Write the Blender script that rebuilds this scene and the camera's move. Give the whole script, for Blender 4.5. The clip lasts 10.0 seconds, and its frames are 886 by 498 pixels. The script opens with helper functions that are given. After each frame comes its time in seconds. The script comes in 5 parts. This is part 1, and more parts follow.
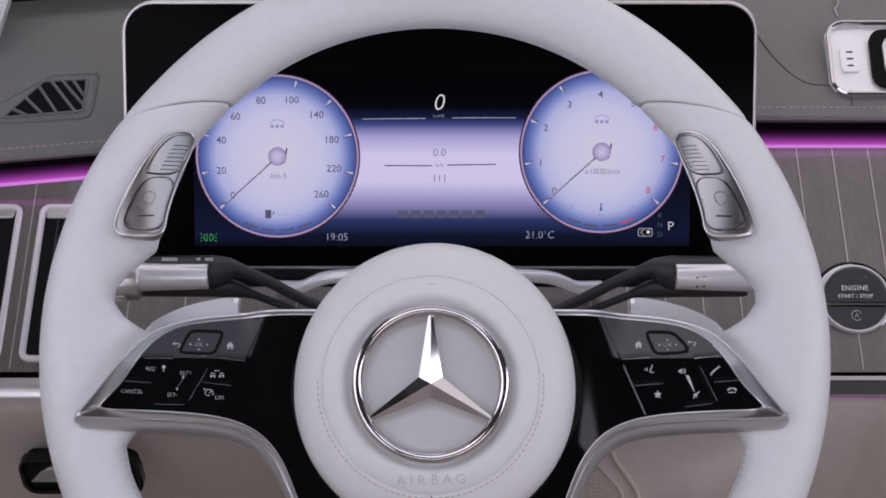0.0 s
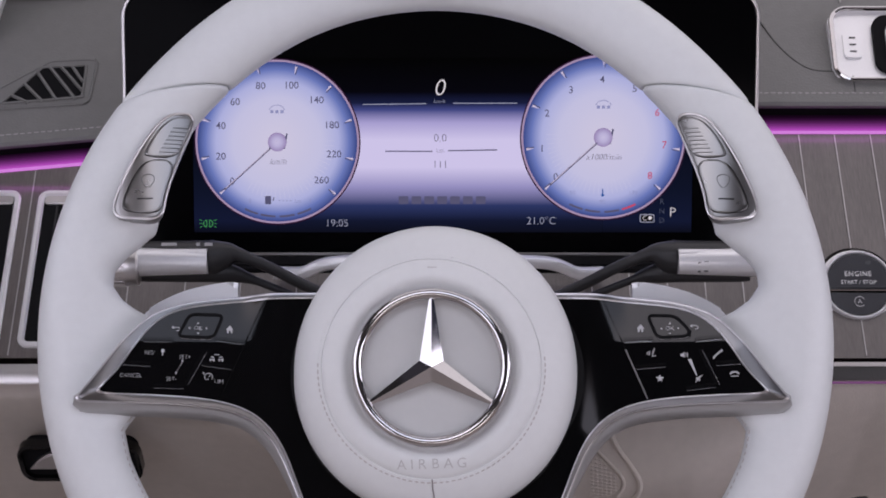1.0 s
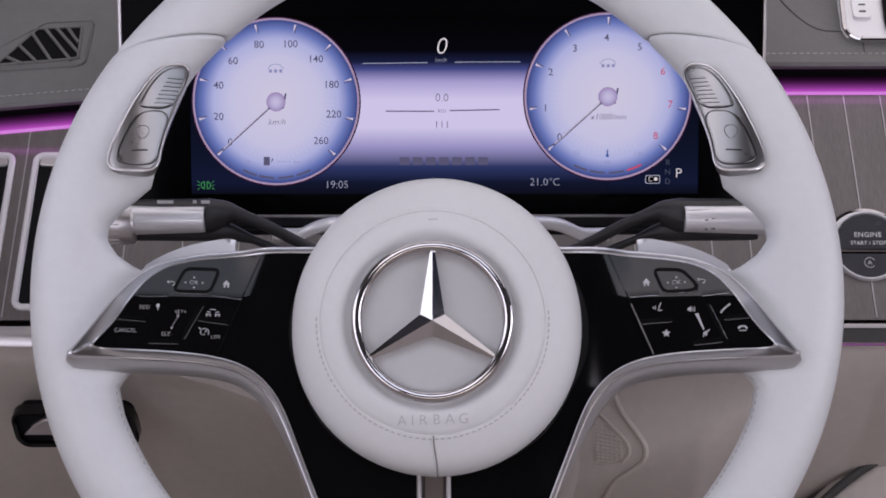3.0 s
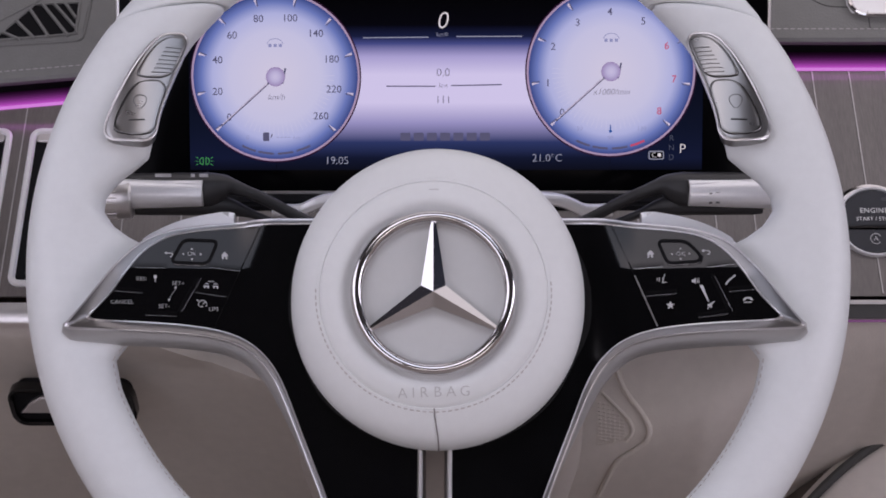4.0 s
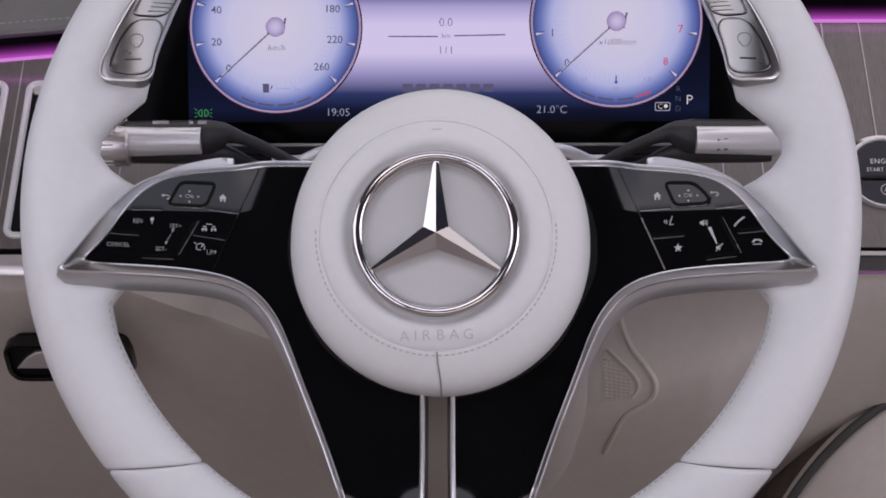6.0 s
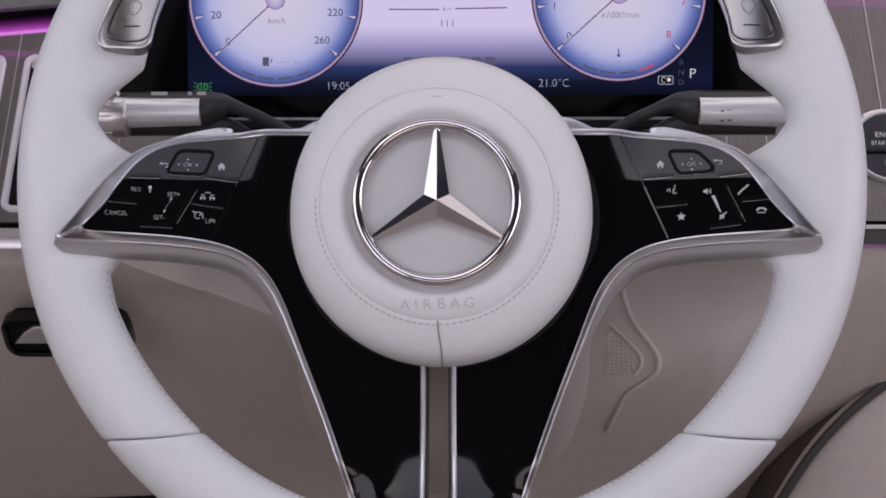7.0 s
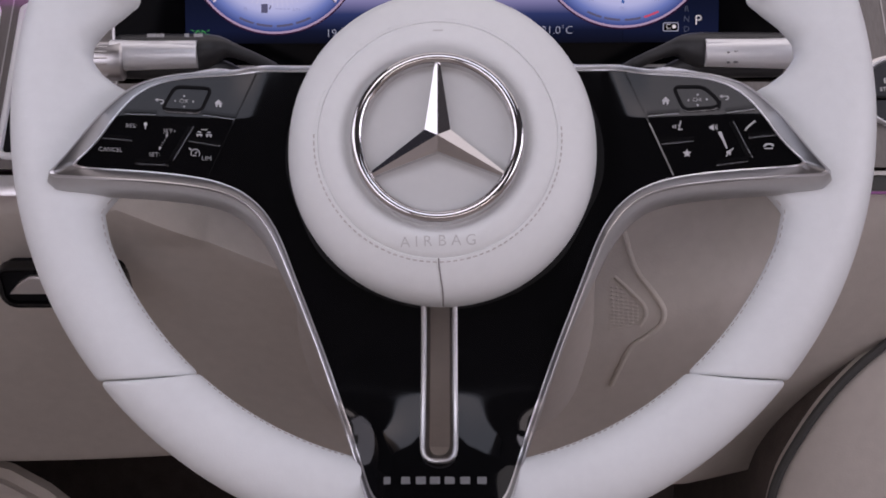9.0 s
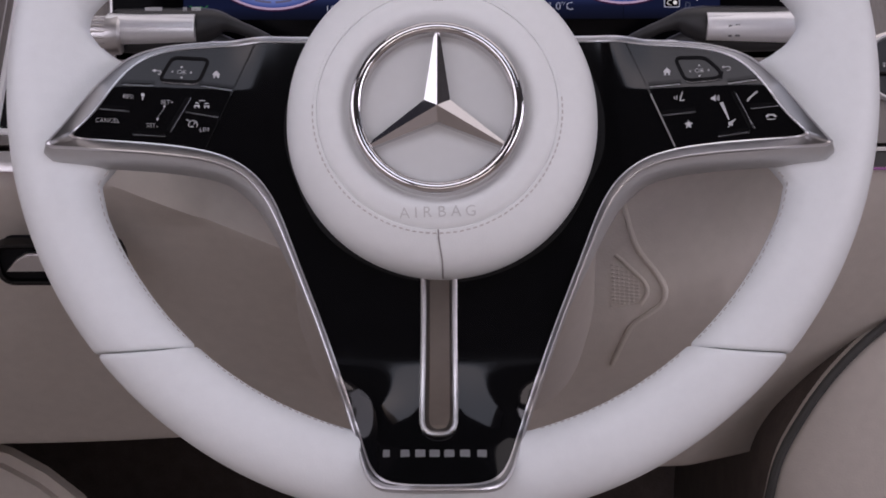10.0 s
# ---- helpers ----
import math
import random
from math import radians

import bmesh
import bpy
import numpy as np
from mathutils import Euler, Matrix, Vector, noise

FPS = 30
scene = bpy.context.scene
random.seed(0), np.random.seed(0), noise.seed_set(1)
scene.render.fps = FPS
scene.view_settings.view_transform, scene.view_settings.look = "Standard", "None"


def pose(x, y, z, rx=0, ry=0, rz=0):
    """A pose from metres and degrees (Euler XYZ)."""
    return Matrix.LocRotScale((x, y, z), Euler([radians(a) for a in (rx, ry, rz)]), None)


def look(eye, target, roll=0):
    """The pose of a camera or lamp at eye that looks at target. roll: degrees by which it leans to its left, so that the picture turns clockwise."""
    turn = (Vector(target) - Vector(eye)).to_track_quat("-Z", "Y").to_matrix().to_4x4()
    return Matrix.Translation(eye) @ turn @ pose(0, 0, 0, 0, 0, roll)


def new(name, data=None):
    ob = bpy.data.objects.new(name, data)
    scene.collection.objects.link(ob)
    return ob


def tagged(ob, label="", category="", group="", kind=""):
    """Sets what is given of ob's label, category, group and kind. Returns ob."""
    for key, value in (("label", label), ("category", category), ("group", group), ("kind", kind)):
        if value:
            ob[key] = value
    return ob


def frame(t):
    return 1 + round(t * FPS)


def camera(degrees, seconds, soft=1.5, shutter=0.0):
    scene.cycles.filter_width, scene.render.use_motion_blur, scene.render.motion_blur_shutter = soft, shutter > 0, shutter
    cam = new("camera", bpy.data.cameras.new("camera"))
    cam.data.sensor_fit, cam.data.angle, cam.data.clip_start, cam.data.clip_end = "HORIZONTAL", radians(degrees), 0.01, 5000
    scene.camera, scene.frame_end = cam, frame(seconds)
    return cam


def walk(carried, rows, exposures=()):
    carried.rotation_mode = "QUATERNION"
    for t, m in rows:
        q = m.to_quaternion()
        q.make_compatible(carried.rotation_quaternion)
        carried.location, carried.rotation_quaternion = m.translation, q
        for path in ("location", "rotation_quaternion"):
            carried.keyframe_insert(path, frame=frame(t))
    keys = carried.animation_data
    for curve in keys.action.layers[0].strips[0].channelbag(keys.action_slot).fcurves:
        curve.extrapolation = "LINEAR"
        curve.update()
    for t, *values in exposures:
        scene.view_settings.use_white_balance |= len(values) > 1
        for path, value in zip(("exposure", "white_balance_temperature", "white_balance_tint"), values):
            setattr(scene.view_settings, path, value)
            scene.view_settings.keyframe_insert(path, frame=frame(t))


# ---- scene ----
cam = camera(28.0, 10.0, soft=1.8)
PATH = [
    (0, 0.0007, 0.0000, 1.0999, 73.72, -0.03, 0.02),
    (0.5, 0.0004, 0.0007, 1.0953, 73.77, -0.04, 0.02),
    (1, 0.0007, 0.0029, 1.0902, 73.73, -0.01, 0.04),
    (1.5, 0.0011, 0.0051, 1.0838, 73.79, -0.03, 0.08),
    (2, 0.0012, 0.0087, 1.0758, 73.81, 0.01, 0.09),
    (2.5, 0.0017, 0.0112, 1.0686, 73.85, 0.06, 0.12),
    (4, 0.0025, 0.0210, 1.0436, 73.93, 0.10, 0.22),
    (4.5, 0.0024, 0.0233, 1.0359, 73.96, 0.10, 0.24),
    (5, 0.0029, 0.0256, 1.0280, 73.95, 0.11, 0.29),
    (5.5, 0.0026, 0.0277, 1.0199, 73.99, 0.16, 0.28),
    (7, 0.0035, 0.0336, 0.9957, 74.01, 0.19, 0.40),
    (7.5, 0.0033, 0.0353, 0.9876, 74.04, 0.22, 0.39),
    (8, 0.0042, 0.0371, 0.9805, 73.99, 0.26, 0.46),
    (8.5, 0.0041, 0.0383, 0.9723, 74.04, 0.25, 0.46),
    (9, 0.0046, 0.0409, 0.9644, 74.01, 0.26, 0.51),
    (9.5, 0.0051, 0.0423, 0.9574, 73.98, 0.29, 0.54),
    (10, 0.0047, 0.0435, 0.9503, 74.03, 0.27, 0.51),
]
walk(cam, [(t, pose(x, y, z, rx, ry, rz)) for t, x, y, z, rx, ry, rz in PATH], [(0.0, -0.22, 6720.0, 22.5), (10.0, -0.20, 6920.0, 25.0)])

# ---- world and lights ----
world = bpy.data.worlds.new("sky")
world.use_nodes = True
scene.world = world
sky = world.node_tree.nodes.new("ShaderNodeTexSky")
sky.sky_type, sky.sun_disc, sky.sun_elevation, sky.sun_rotation = "NISHITA", False, radians(50), radians(200)
sky.air_density, sky.dust_density = 0.5, 6.0
world.node_tree.links.new(sky.outputs[0], world.node_tree.nodes["Background"].inputs[0])
world.node_tree.nodes["Background"].inputs[1].default_value = 0.02


def window_light(name, eye, target, wide, high, watts, colour):
    """Daylight that enters through one of the car's windows."""
    lamp = bpy.data.lights.new(name, "AREA")
    lamp.shape, lamp.size, lamp.size_y, lamp.energy, lamp.color = "RECTANGLE", wide, high, watts, colour
    ob = new(name, lamp)
    ob.matrix_world = look(eye, target)
    return ob


window_light("side_window_light", (-0.515, 0.10, 1.03), (0.3, 0.36, 0.82), 1.60, 0.40, 5.0, (0.80, 0.86, 1.0))
window_light("far_window_light", (1.195, 0.12, 1.13), (0.1, 0.55, 0.80), 1.50, 0.30, 7.6, (0.83, 0.87, 1.0))
window_light("windscreen_light", (0.30, 1.09, 1.295), (0.28, 0.90, 0.67), 1.25, 0.62, 2.6, (0.95, 0.97, 1.0))
window_light("sunroof_light", (0.02, 0.335, 1.405), (0.02, 0.35, 0.0), 0.66, 0.40, 1.7, (0.70, 0.83, 1.0))
window_light("rear_window_light", (0.30, -1.22, 1.06), (0.1, 0.8, 0.72), 1.20, 0.34, 3.2, (0.98, 0.96, 0.97))

# The ambient light line above the wood shines down on it.
for name, x, wide in (("ambient_light_left", -0.350, 0.33), ("ambient_light_right", 0.330, 0.30)):
    z = 0.8255 if x < 0 else 0.8500
    window_light(name, (x, 0.965 + 1.15 * (z - 0.747) - 0.0045, z + 0.001), (x, 0.965 + 1.15 * (z - 0.747) - 0.014, z - 0.030), wide, 0.003, 0.004, (0.75, 0.10, 0.90))


# ---- materials ----
def material(name, colour, rough=0.5, metal=0.0, coat=0.0, spread=0.06, scale=30.0, bump=0.0, bump_scale=900.0, stretch=(1, 1, 1), rough_spread=0.08):
    """Base colour with a large and a small scale of variation, and a fine relief."""
    m = bpy.data.materials.new(name)
    m.use_nodes = True
    n, l = m.node_tree.nodes, m.node_tree.links
    b = n["Principled BSDF"]
    b.inputs["Roughness"].default_value, b.inputs["Metallic"].default_value = rough, metal
    b.inputs["Coat Weight"].default_value, b.inputs["Coat Roughness"].default_value = coat, 0.03
    place, mapping = n.new("ShaderNodeTexCoord"), n.new("ShaderNodeMapping")
    mapping.inputs["Scale"].default_value = stretch
    l.new(place.outputs["Object"], mapping.inputs[0])
    big, fine, mix = n.new("ShaderNodeTexNoise"), n.new("ShaderNodeTexNoise"), n.new("ShaderNodeMath")
    for tex, s, d in ((big, scale, 3), (fine, scale * 14, 4)):
        tex.inputs["Scale"].default_value, tex.inputs["Detail"].default_value = s, d
        l.new(mapping.outputs[0], tex.inputs["Vector"])
    mix.operation = "ADD"
    l.new(big.outputs["Fac"], mix.inputs[0])
    l.new(fine.outputs["Fac"], mix.inputs[1])
    ramp = n.new("ShaderNodeMapRange")
    ramp.inputs["From Min"].default_value, ramp.inputs["From Max"].default_value = 0.6, 1.4
    ramp.inputs["To Min"].default_value, ramp.inputs["To Max"].default_value = 1 - spread, 1 + spread
    l.new(mix.outputs[0], ramp.inputs[0])
    tint = n.new("ShaderNodeVectorMath")
    tint.operation = "SCALE"
    tint.inputs[0].default_value = colour
    l.new(ramp.outputs[0], tint.inputs["Scale"])
    l.new(tint.outputs[0], b.inputs["Base Color"])
    wear = n.new("ShaderNodeMapRange")
    wear.inputs["To Min"].default_value, wear.inputs["To Max"].default_value = max(0.02, rough - rough_spread), rough + rough_spread
    l.new(big.outputs["Fac"], wear.inputs[0])
    l.new(wear.outputs[0], b.inputs["Roughness"])
    if bump:
        grain, relief = n.new("ShaderNodeTexVoronoi"), n.new("ShaderNodeBump")
        grain.inputs["Scale"].default_value = bump_scale
        l.new(mapping.outputs[0], grain.inputs["Vector"])
        relief.inputs["Strength"].default_value, relief.inputs["Distance"].default_value = bump, 0.0004
        l.new(grain.outputs["Distance"], relief.inputs["Height"])
        l.new(relief.outputs[0], b.inputs["Normal"])
    return m


def glow(name, colour, strength):
    m = bpy.data.materials.new(name)
    m.use_nodes = True
    b = m.node_tree.nodes["Principled BSDF"]
    b.inputs["Base Color"].default_value = (0.002, 0.002, 0.002, 1)
    b.inputs["Roughness"].default_value, b.inputs["Specular IOR Level"].default_value = 0.4, 0.0
    b.inputs["Emission Color"].default_value, b.inputs["Emission Strength"].default_value = (*colour, 1), strength
    return m


def gradient_glow(name, stops, kind, lo, hi, strength):
    """A lit screen: colours along the thing's own height (kind 'Y') or from its middle outwards (kind 'R')."""
    m = glow(name, (0, 0, 0), strength)
    n, l = m.node_tree.nodes, m.node_tree.links
    place, split, span, ramp = n.new("ShaderNodeTexCoord"), n.new("ShaderNodeSeparateXYZ"), n.new("ShaderNodeMapRange"), n.new("ShaderNodeValToRGB")
    if kind == "Y":
        l.new(place.outputs["Object"], split.inputs[0])
        l.new(split.outputs["Y"], span.inputs[0])
    else:
        far = n.new("ShaderNodeVectorMath")
        far.operation = "LENGTH"
        l.new(place.outputs["Object"], far.inputs[0])
        l.new(far.outputs["Value"], span.inputs[0])
    span.inputs["From Min"].default_value, span.inputs["From Max"].default_value = lo, hi
    l.new(span.outputs[0], ramp.inputs[0])
    e = ramp.color_ramp.elements
    while len(e) < len(stops):
        e.new(0.5)
    for stop, (at, colour) in zip(e, stops):
        stop.position, stop.color = at, (*colour, 1)
    l.new(ramp.outputs[0], n["Principled BSDF"].inputs["Emission Color"])
    return m


M_LEATHER = material("white_nappa_leather", (0.765, 0.788, 0.788), 0.40, spread=0.03, scale=14, bump=0.10, bump_scale=1300)
M_COVER = material("white_soft_cover", (0.772, 0.786, 0.775), 0.48, spread=0.025, scale=14, bump=0.12, bump_scale=1400)
M_PLATE = material("pale_satin_plate", (0.60, 0.605, 0.592), 0.38, spread=0.02, scale=18)
M_THREAD = material("pale_thread", (0.54, 0.51, 0.49), 0.8, spread=0.08, scale=300)
# Grey that carries the shade inside the cover's seam.
M_SEAM = material("seam_shade_grey", (0.30, 0.28, 0.27), 0.8, spread=0.05, scale=200)
M_GLOSS = material("black_piano_lacquer", (0.003, 0.003, 0.0035), 0.07, spread=0.2, scale=8, rough_spread=0.03)
M_BLACK = material("black_plastic", (0.022, 0.022, 0.024), 0.42, spread=0.1, scale=25, bump=0.05)
# Black plastic; also carries the shade of gaps and hollows as colour.
M_DARK = material("black_plastic_and_hollow_shade", (0.010, 0.010, 0.011), 0.6, spread=0.1, scale=25)
M_CHROME = material("polished_chrome", (0.62, 0.60, 0.60), 0.06, 1.0, spread=0.02, scale=20, rough_spread=0.02)
M_SATIN = material("satin_silver", (0.68, 0.665, 0.665), 0.36, 1.0, spread=0.03, scale=40, rough_spread=0.05)
M_SILVER = material("brushed_silver", (0.30, 0.295, 0.29), 0.28, 1.0, spread=0.015, scale=60, stretch=(1, 3, 1), rough_spread=0.02)
M_DASH = material("grey_dash_leather", (0.175, 0.175, 0.170), 0.55, spread=0.07, scale=10, bump=0.3, bump_scale=700)
M_DASH_FOLD = material("dark_dash_fold", (0.060, 0.060, 0.058), 0.6, spread=0.08, scale=20, bump=0.2)
M_WOOD = material("dark_open_pore_wood", (0.125, 0.110, 0.104), 0.32, coat=0.5, spread=0.28, scale=9, bump=0.25, bump_scale=350, stretch=(9, 1, 1))
M_INLAY = material("pale_metal_inlay", (0.46, 0.44, 0.44), 0.4, 0.5, spread=0.03)
M_BEIGE = material("beige_knee_leather", (0.625, 0.575, 0.525), 0.6, spread=0.06, scale=9, bump=0.2, bump_scale=800)
M_MOULD = material("beige_moulding", (0.66, 0.61, 0.55), 0.6, spread=0.05, scale=20)
M_SHROUD = material("beige_column_plastic", (0.50, 0.455, 0.415), 0.5, spread=0.05, scale=12, bump=0.1)
M_CARPET = material("brown_carpet", (0.105, 0.085, 0.076), 0.95, spread=0.3, scale=60, bump=0.8, bump_scale=500)
# Pale material of the added floor sheet that bounces light upwards.
M_BOUNCE = material("pale_bounce_sheet", (0.52, 0.47, 0.43), 0.95, spread=0.15, scale=40, bump=0.6, bump_scale=300)
M_LINING = material("charcoal_headliner", (0.045, 0.043, 0.042), 0.9, spread=0.05, scale=12, bump=0.2)
M_WHITE_INK = glow("lit_white_marks", (0.90, 0.91, 0.95), 0.85)
M_ICON = material("pale_printed_marks", (0.52, 0.52, 0.53), 0.5, spread=0.02)
M_DIM_INK = material("worn_grey_print", (0.15, 0.15, 0.155), 0.5, spread=0.05)
M_AMBIENT_CORE = glow("bright_magenta_ambient_light", (0.62, 0.22, 0.70), 1.15)
M_AMBIENT_LOW = glow("dim_magenta_ambient_light", (0.30, 0.13, 0.32), 0.6)
M_BRIGHT = material("bright_silver", (0.62, 0.61, 0.62), 0.30, 0.9, spread=0.02, scale=40, rough_spread=0.04)
M_GRIP = material("bright_satin_grip", (0.88, 0.885, 0.90), 0.34, 0.5, spread=0.02, scale=40, rough_spread=0.04)
M_FRAME = material("satin_frame_metal", (0.21, 0.207, 0.21), 0.30, 1.0, spread=0.03, scale=40, rough_spread=0.05)
M_FLANK = material("pale_satin_flank", (0.46, 0.455, 0.45), 0.34, 0.4, spread=0.03, scale=30, rough_spread=0.05)
# Cover material darkened to carry the shading of the raised letters.
M_EMBOSS = material("letter_relief_shade", (0.56, 0.555, 0.54), 0.5, spread=0.03, scale=40)
M_SCREEN_BLACK = material("black_screen_glass", (0.002, 0.002, 0.0025), 0.10, spread=0.1, scale=5, rough_spread=0.02)

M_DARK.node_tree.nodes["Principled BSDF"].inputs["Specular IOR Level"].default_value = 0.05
M_GLOSS.node_tree.nodes["Principled BSDF"].inputs["Specular IOR Level"].default_value = 0.34
M_SCREEN_BLACK.node_tree.nodes["Principled BSDF"].inputs["Specular IOR Level"].default_value = 0.025


# ---- mesh helpers ----
def part(name, bm, mat, parent=None, label="", smooth=True, at=None):
    """Links a bmesh as one mesh object, under a thing or a part."""
    mesh = bpy.data.meshes.new(name)
    bmesh.ops.recalc_face_normals(bm, faces=bm.faces)
    bm.to_mesh(mesh)
    bm.free()
    mesh.materials.append(mat)
    if smooth:
        mesh.shade_smooth()
        mesh.set_sharp_from_angle(angle=radians(38))
    ob = new(name, mesh)
    if parent is not None:
        ob.parent = parent
    if at is not None:
        ob.matrix_basis = at
    if label:
        ob["label"] = label
    return ob


def thing(name, m, label, category, group="", kind=""):
    ob = new(name)
    ob.matrix_basis = m
    ob.empty_display_size = 0.02
    return tagged(ob, label, category, group, kind)


def quads(rows, close_u=False, close_v=False, cap=False):
    """A sheet of quads through rows of points."""
    bm = bmesh.new()
    vs = [[bm.verts.new(p) for p in row] for row in rows]
    nu, nv = len(vs), len(vs[0])
    for i in range(nu if close_u else nu - 1):
        for j in range(nv if close_v else nv - 1):
            a, b = vs[i], vs[(i + 1) % nu]
            bm.faces.new((a[j], b[j], b[(j + 1) % nv], a[(j + 1) % nv]))
    if cap:
        bm.faces.new(vs[0])
        bm.faces.new(vs[-1][::-1])
    return bm


def add(bm, other):
    """Joins another bmesh into bm."""
    mesh = bpy.data.meshes.new("joined")
    other.to_mesh(mesh)
    other.free()
    bm.from_mesh(mesh)
    bpy.data.meshes.remove(mesh)
    return bm


def prism(outline, low, high, bevel=0.0, segments=2):
    """A plate with that outline (x, y) between two heights, its upper edge rounded."""
    bm = bmesh.new()
    a = [bm.verts.new((x, y, low)) for x, y in outline]
    b = [bm.verts.new((x, y, high)) for x, y in outline]
    n = len(outline)
    bm.faces.new(a[::-1])
    top = bm.faces.new(b)
    for i in range(n):
        bm.faces.new((a[i], a[(i + 1) % n], b[(i + 1) % n], b[i]))
    if bevel:
        bmesh.ops.bevel(bm, geom=list(top.edges), offset=bevel, segments=segments, affect="EDGES", clamp_overlap=True)
    return bm


def rounded(w, h, r, n=6, cx=0.0, cy=0.0):
    """The outline of a rectangle with round corners."""
    pts = []
    for k, (sx, sy) in enumerate(((1, 1), (-1, 1), (-1, -1), (1, -1))):
        for i in range(n + 1):
            a = (k + i / n) * math.pi / 2
            pts.append((cx + sx * (w / 2 - r) + r * math.cos(a), cy + sy * (h / 2 - r) + r * math.sin(a)))
    return pts


def spline(pts, n):
    """n points on a smooth line through the given ones, evenly spaced along it."""
    p = np.array(pts, float)
    q = np.vstack([2 * p[0] - p[1], p, 2 * p[-1] - p[-2]])
    out = []
    for i in range(1, len(q) - 2):
        for s in np.linspace(0, 1, 24, endpoint=False):
            a, b, c, d = q[i - 1 : i + 3]
            out.append(0.5 * (2 * b + (c - a) * s + (2 * a - 5 * b + 4 * c - d) * s * s + (3 * b - a - 3 * c + d) * s**3))
    out = np.array(out + [p[-1]])
    run = np.r_[0, np.cumsum(np.linalg.norm(np.diff(out, axis=0), axis=1))]
    return np.stack([np.interp(np.linspace(0, run[-1], n), run, out[:, k]) for k in range(p.shape[1])], 1)


def softened(pts, rounds=3):
    """Cuts the corners of a closed outline until it is round."""
    for _ in range(rounds):
        cut = []
        for (x0, y0), (x1, y1) in zip(pts, pts[1:] + pts[:1]):
            cut += [(0.75 * x0 + 0.25 * x1, 0.75 * y0 + 0.25 * y1), (0.25 * x0 + 0.75 * x1, 0.25 * y0 + 0.75 * y1)]
        pts = cut
    return pts


def patch(outline, top, low, nx=14, ny=30, edge=0.0008):
    """A cushion over an outline: its upper face follows top(x, y) and rounds off at the rim, its sides go down to low."""
    ys = [p[1] for p in outline]
    y0, y1 = min(ys) + 1e-6, max(ys) - 1e-6
    rows = []
    for k in range(ny + 1):
        y = y0 + (y1 - y0) * (0.5 - 0.5 * math.cos(math.pi * k / ny))
        cross = []
        for (xa, ya), (xb, yb) in zip(outline, outline[1:] + outline[:1]):
            if (ya - y) * (yb - y) <= 0 and ya != yb:
                cross.append(xa + (xb - xa) * (y - ya) / (yb - ya))
        a, b = min(cross), max(cross)
        row = [(a, y, low)]
        for j in range(nx + 1):
            s = 0.5 - 0.5 * math.cos(math.pi * j / nx)
            x = a + (b - a) * s
            d = min(x - a, b - x, y - y0, y1 - y)
            dip = edge * (1 - math.sqrt(max(0.0, 1 - max(0.0, 1 - d / (1.6 * edge)) ** 2)))
            row.append((x, y, top(x, y) - dip))
        rows.append(row + [(b, y, low)])
    return quads(rows, cap=True)


def sweep(path, profile, up=(0, 0, 1), closed=False, sizes=None):
    """A profile (across, along up) carried along a path."""
    path, up = np.array(path, float), np.array(up, float)
    n, rows = len(path), []
    for i in range(n):
        ahead = path[(i + 1) % n] - path[i - 1] if closed else path[min(i + 1, n - 1)] - path[max(i - 1, 0)]
        side = np.cross(ahead, up)
        side /= np.linalg.norm(side) + 1e-12
        top = np.cross(side, ahead)
        top /= np.linalg.norm(top) + 1e-12
        s = 1.0 if sizes is None else sizes[i]
        rows.append([tuple(path[i] + s * (a * side + b * top)) for a, b in profile])
    return quads(rows, close_u=closed, close_v=True, cap=not closed)


def ring(r, n=12, squash=1.0):
    return [(r * math.cos(2 * math.pi * i / n), squash * r * math.sin(2 * math.pi * i / n)) for i in range(n)]


def lathe(profile, n=96, centre=(0, 0)):
    """Turns (radius, height) round the z axis."""
    rows = []
    for i in range(n):
        a = 2 * math.pi * i / n
        rows.append([(centre[0] + r * math.cos(a), centre[1] + r * math.sin(a), z) for r, z in profile])
    return quads(rows, close_u=True)


def disc(r, z, n=64, centre=(0, 0)):
    bm = bmesh.new()
    bm.faces.new([bm.verts.new((centre[0] + r * math.cos(2 * math.pi * i / n), centre[1] + r * math.sin(2 * math.pi * i / n), z)) for i in range(n)])
    return bm


def bar(x0, y0, x1, y1, wide, low, high, bevel=0.0):
    """A straight bar between two places on a plane."""
    dx, dy = x1 - x0, y1 - y0
    d = math.hypot(dx, dy)
    nx, ny = -dy / d * wide / 2, dx / d * wide / 2
    return prism([(x0 - nx, y0 - ny), (x1 - nx, y1 - ny), (x1 + nx, y1 + ny), (x0 + nx, y0 + ny)], low, high, bevel)


def lettering(name, text, size, mat, parent, at, depth=0.0002, shear=0.0, spacing=1.0, label="", thin=0.0):
    """Letters in the built-in font, turned into a mesh."""
    curve = bpy.data.curves.new(name, "FONT")
    curve.body, curve.size, curve.extrude, curve.shear, curve.space_character = text, size, depth, shear, spacing
    curve.offset = -thin * size
    curve.align_x, curve.align_y, curve.resolution_u = "CENTER", "CENTER", 3
    holder = bpy.data.objects.new(name, curve)
    mesh = bpy.data.meshes.new_from_object(holder)
    bpy.data.objects.remove(holder)
    bpy.data.curves.remove(curve)
    mesh.materials.clear()
    mesh.materials.append(mat)
    ob = new(name, mesh)
    ob.parent, ob.matrix_basis = parent, at
    if label:
        ob["label"] = label
    return ob


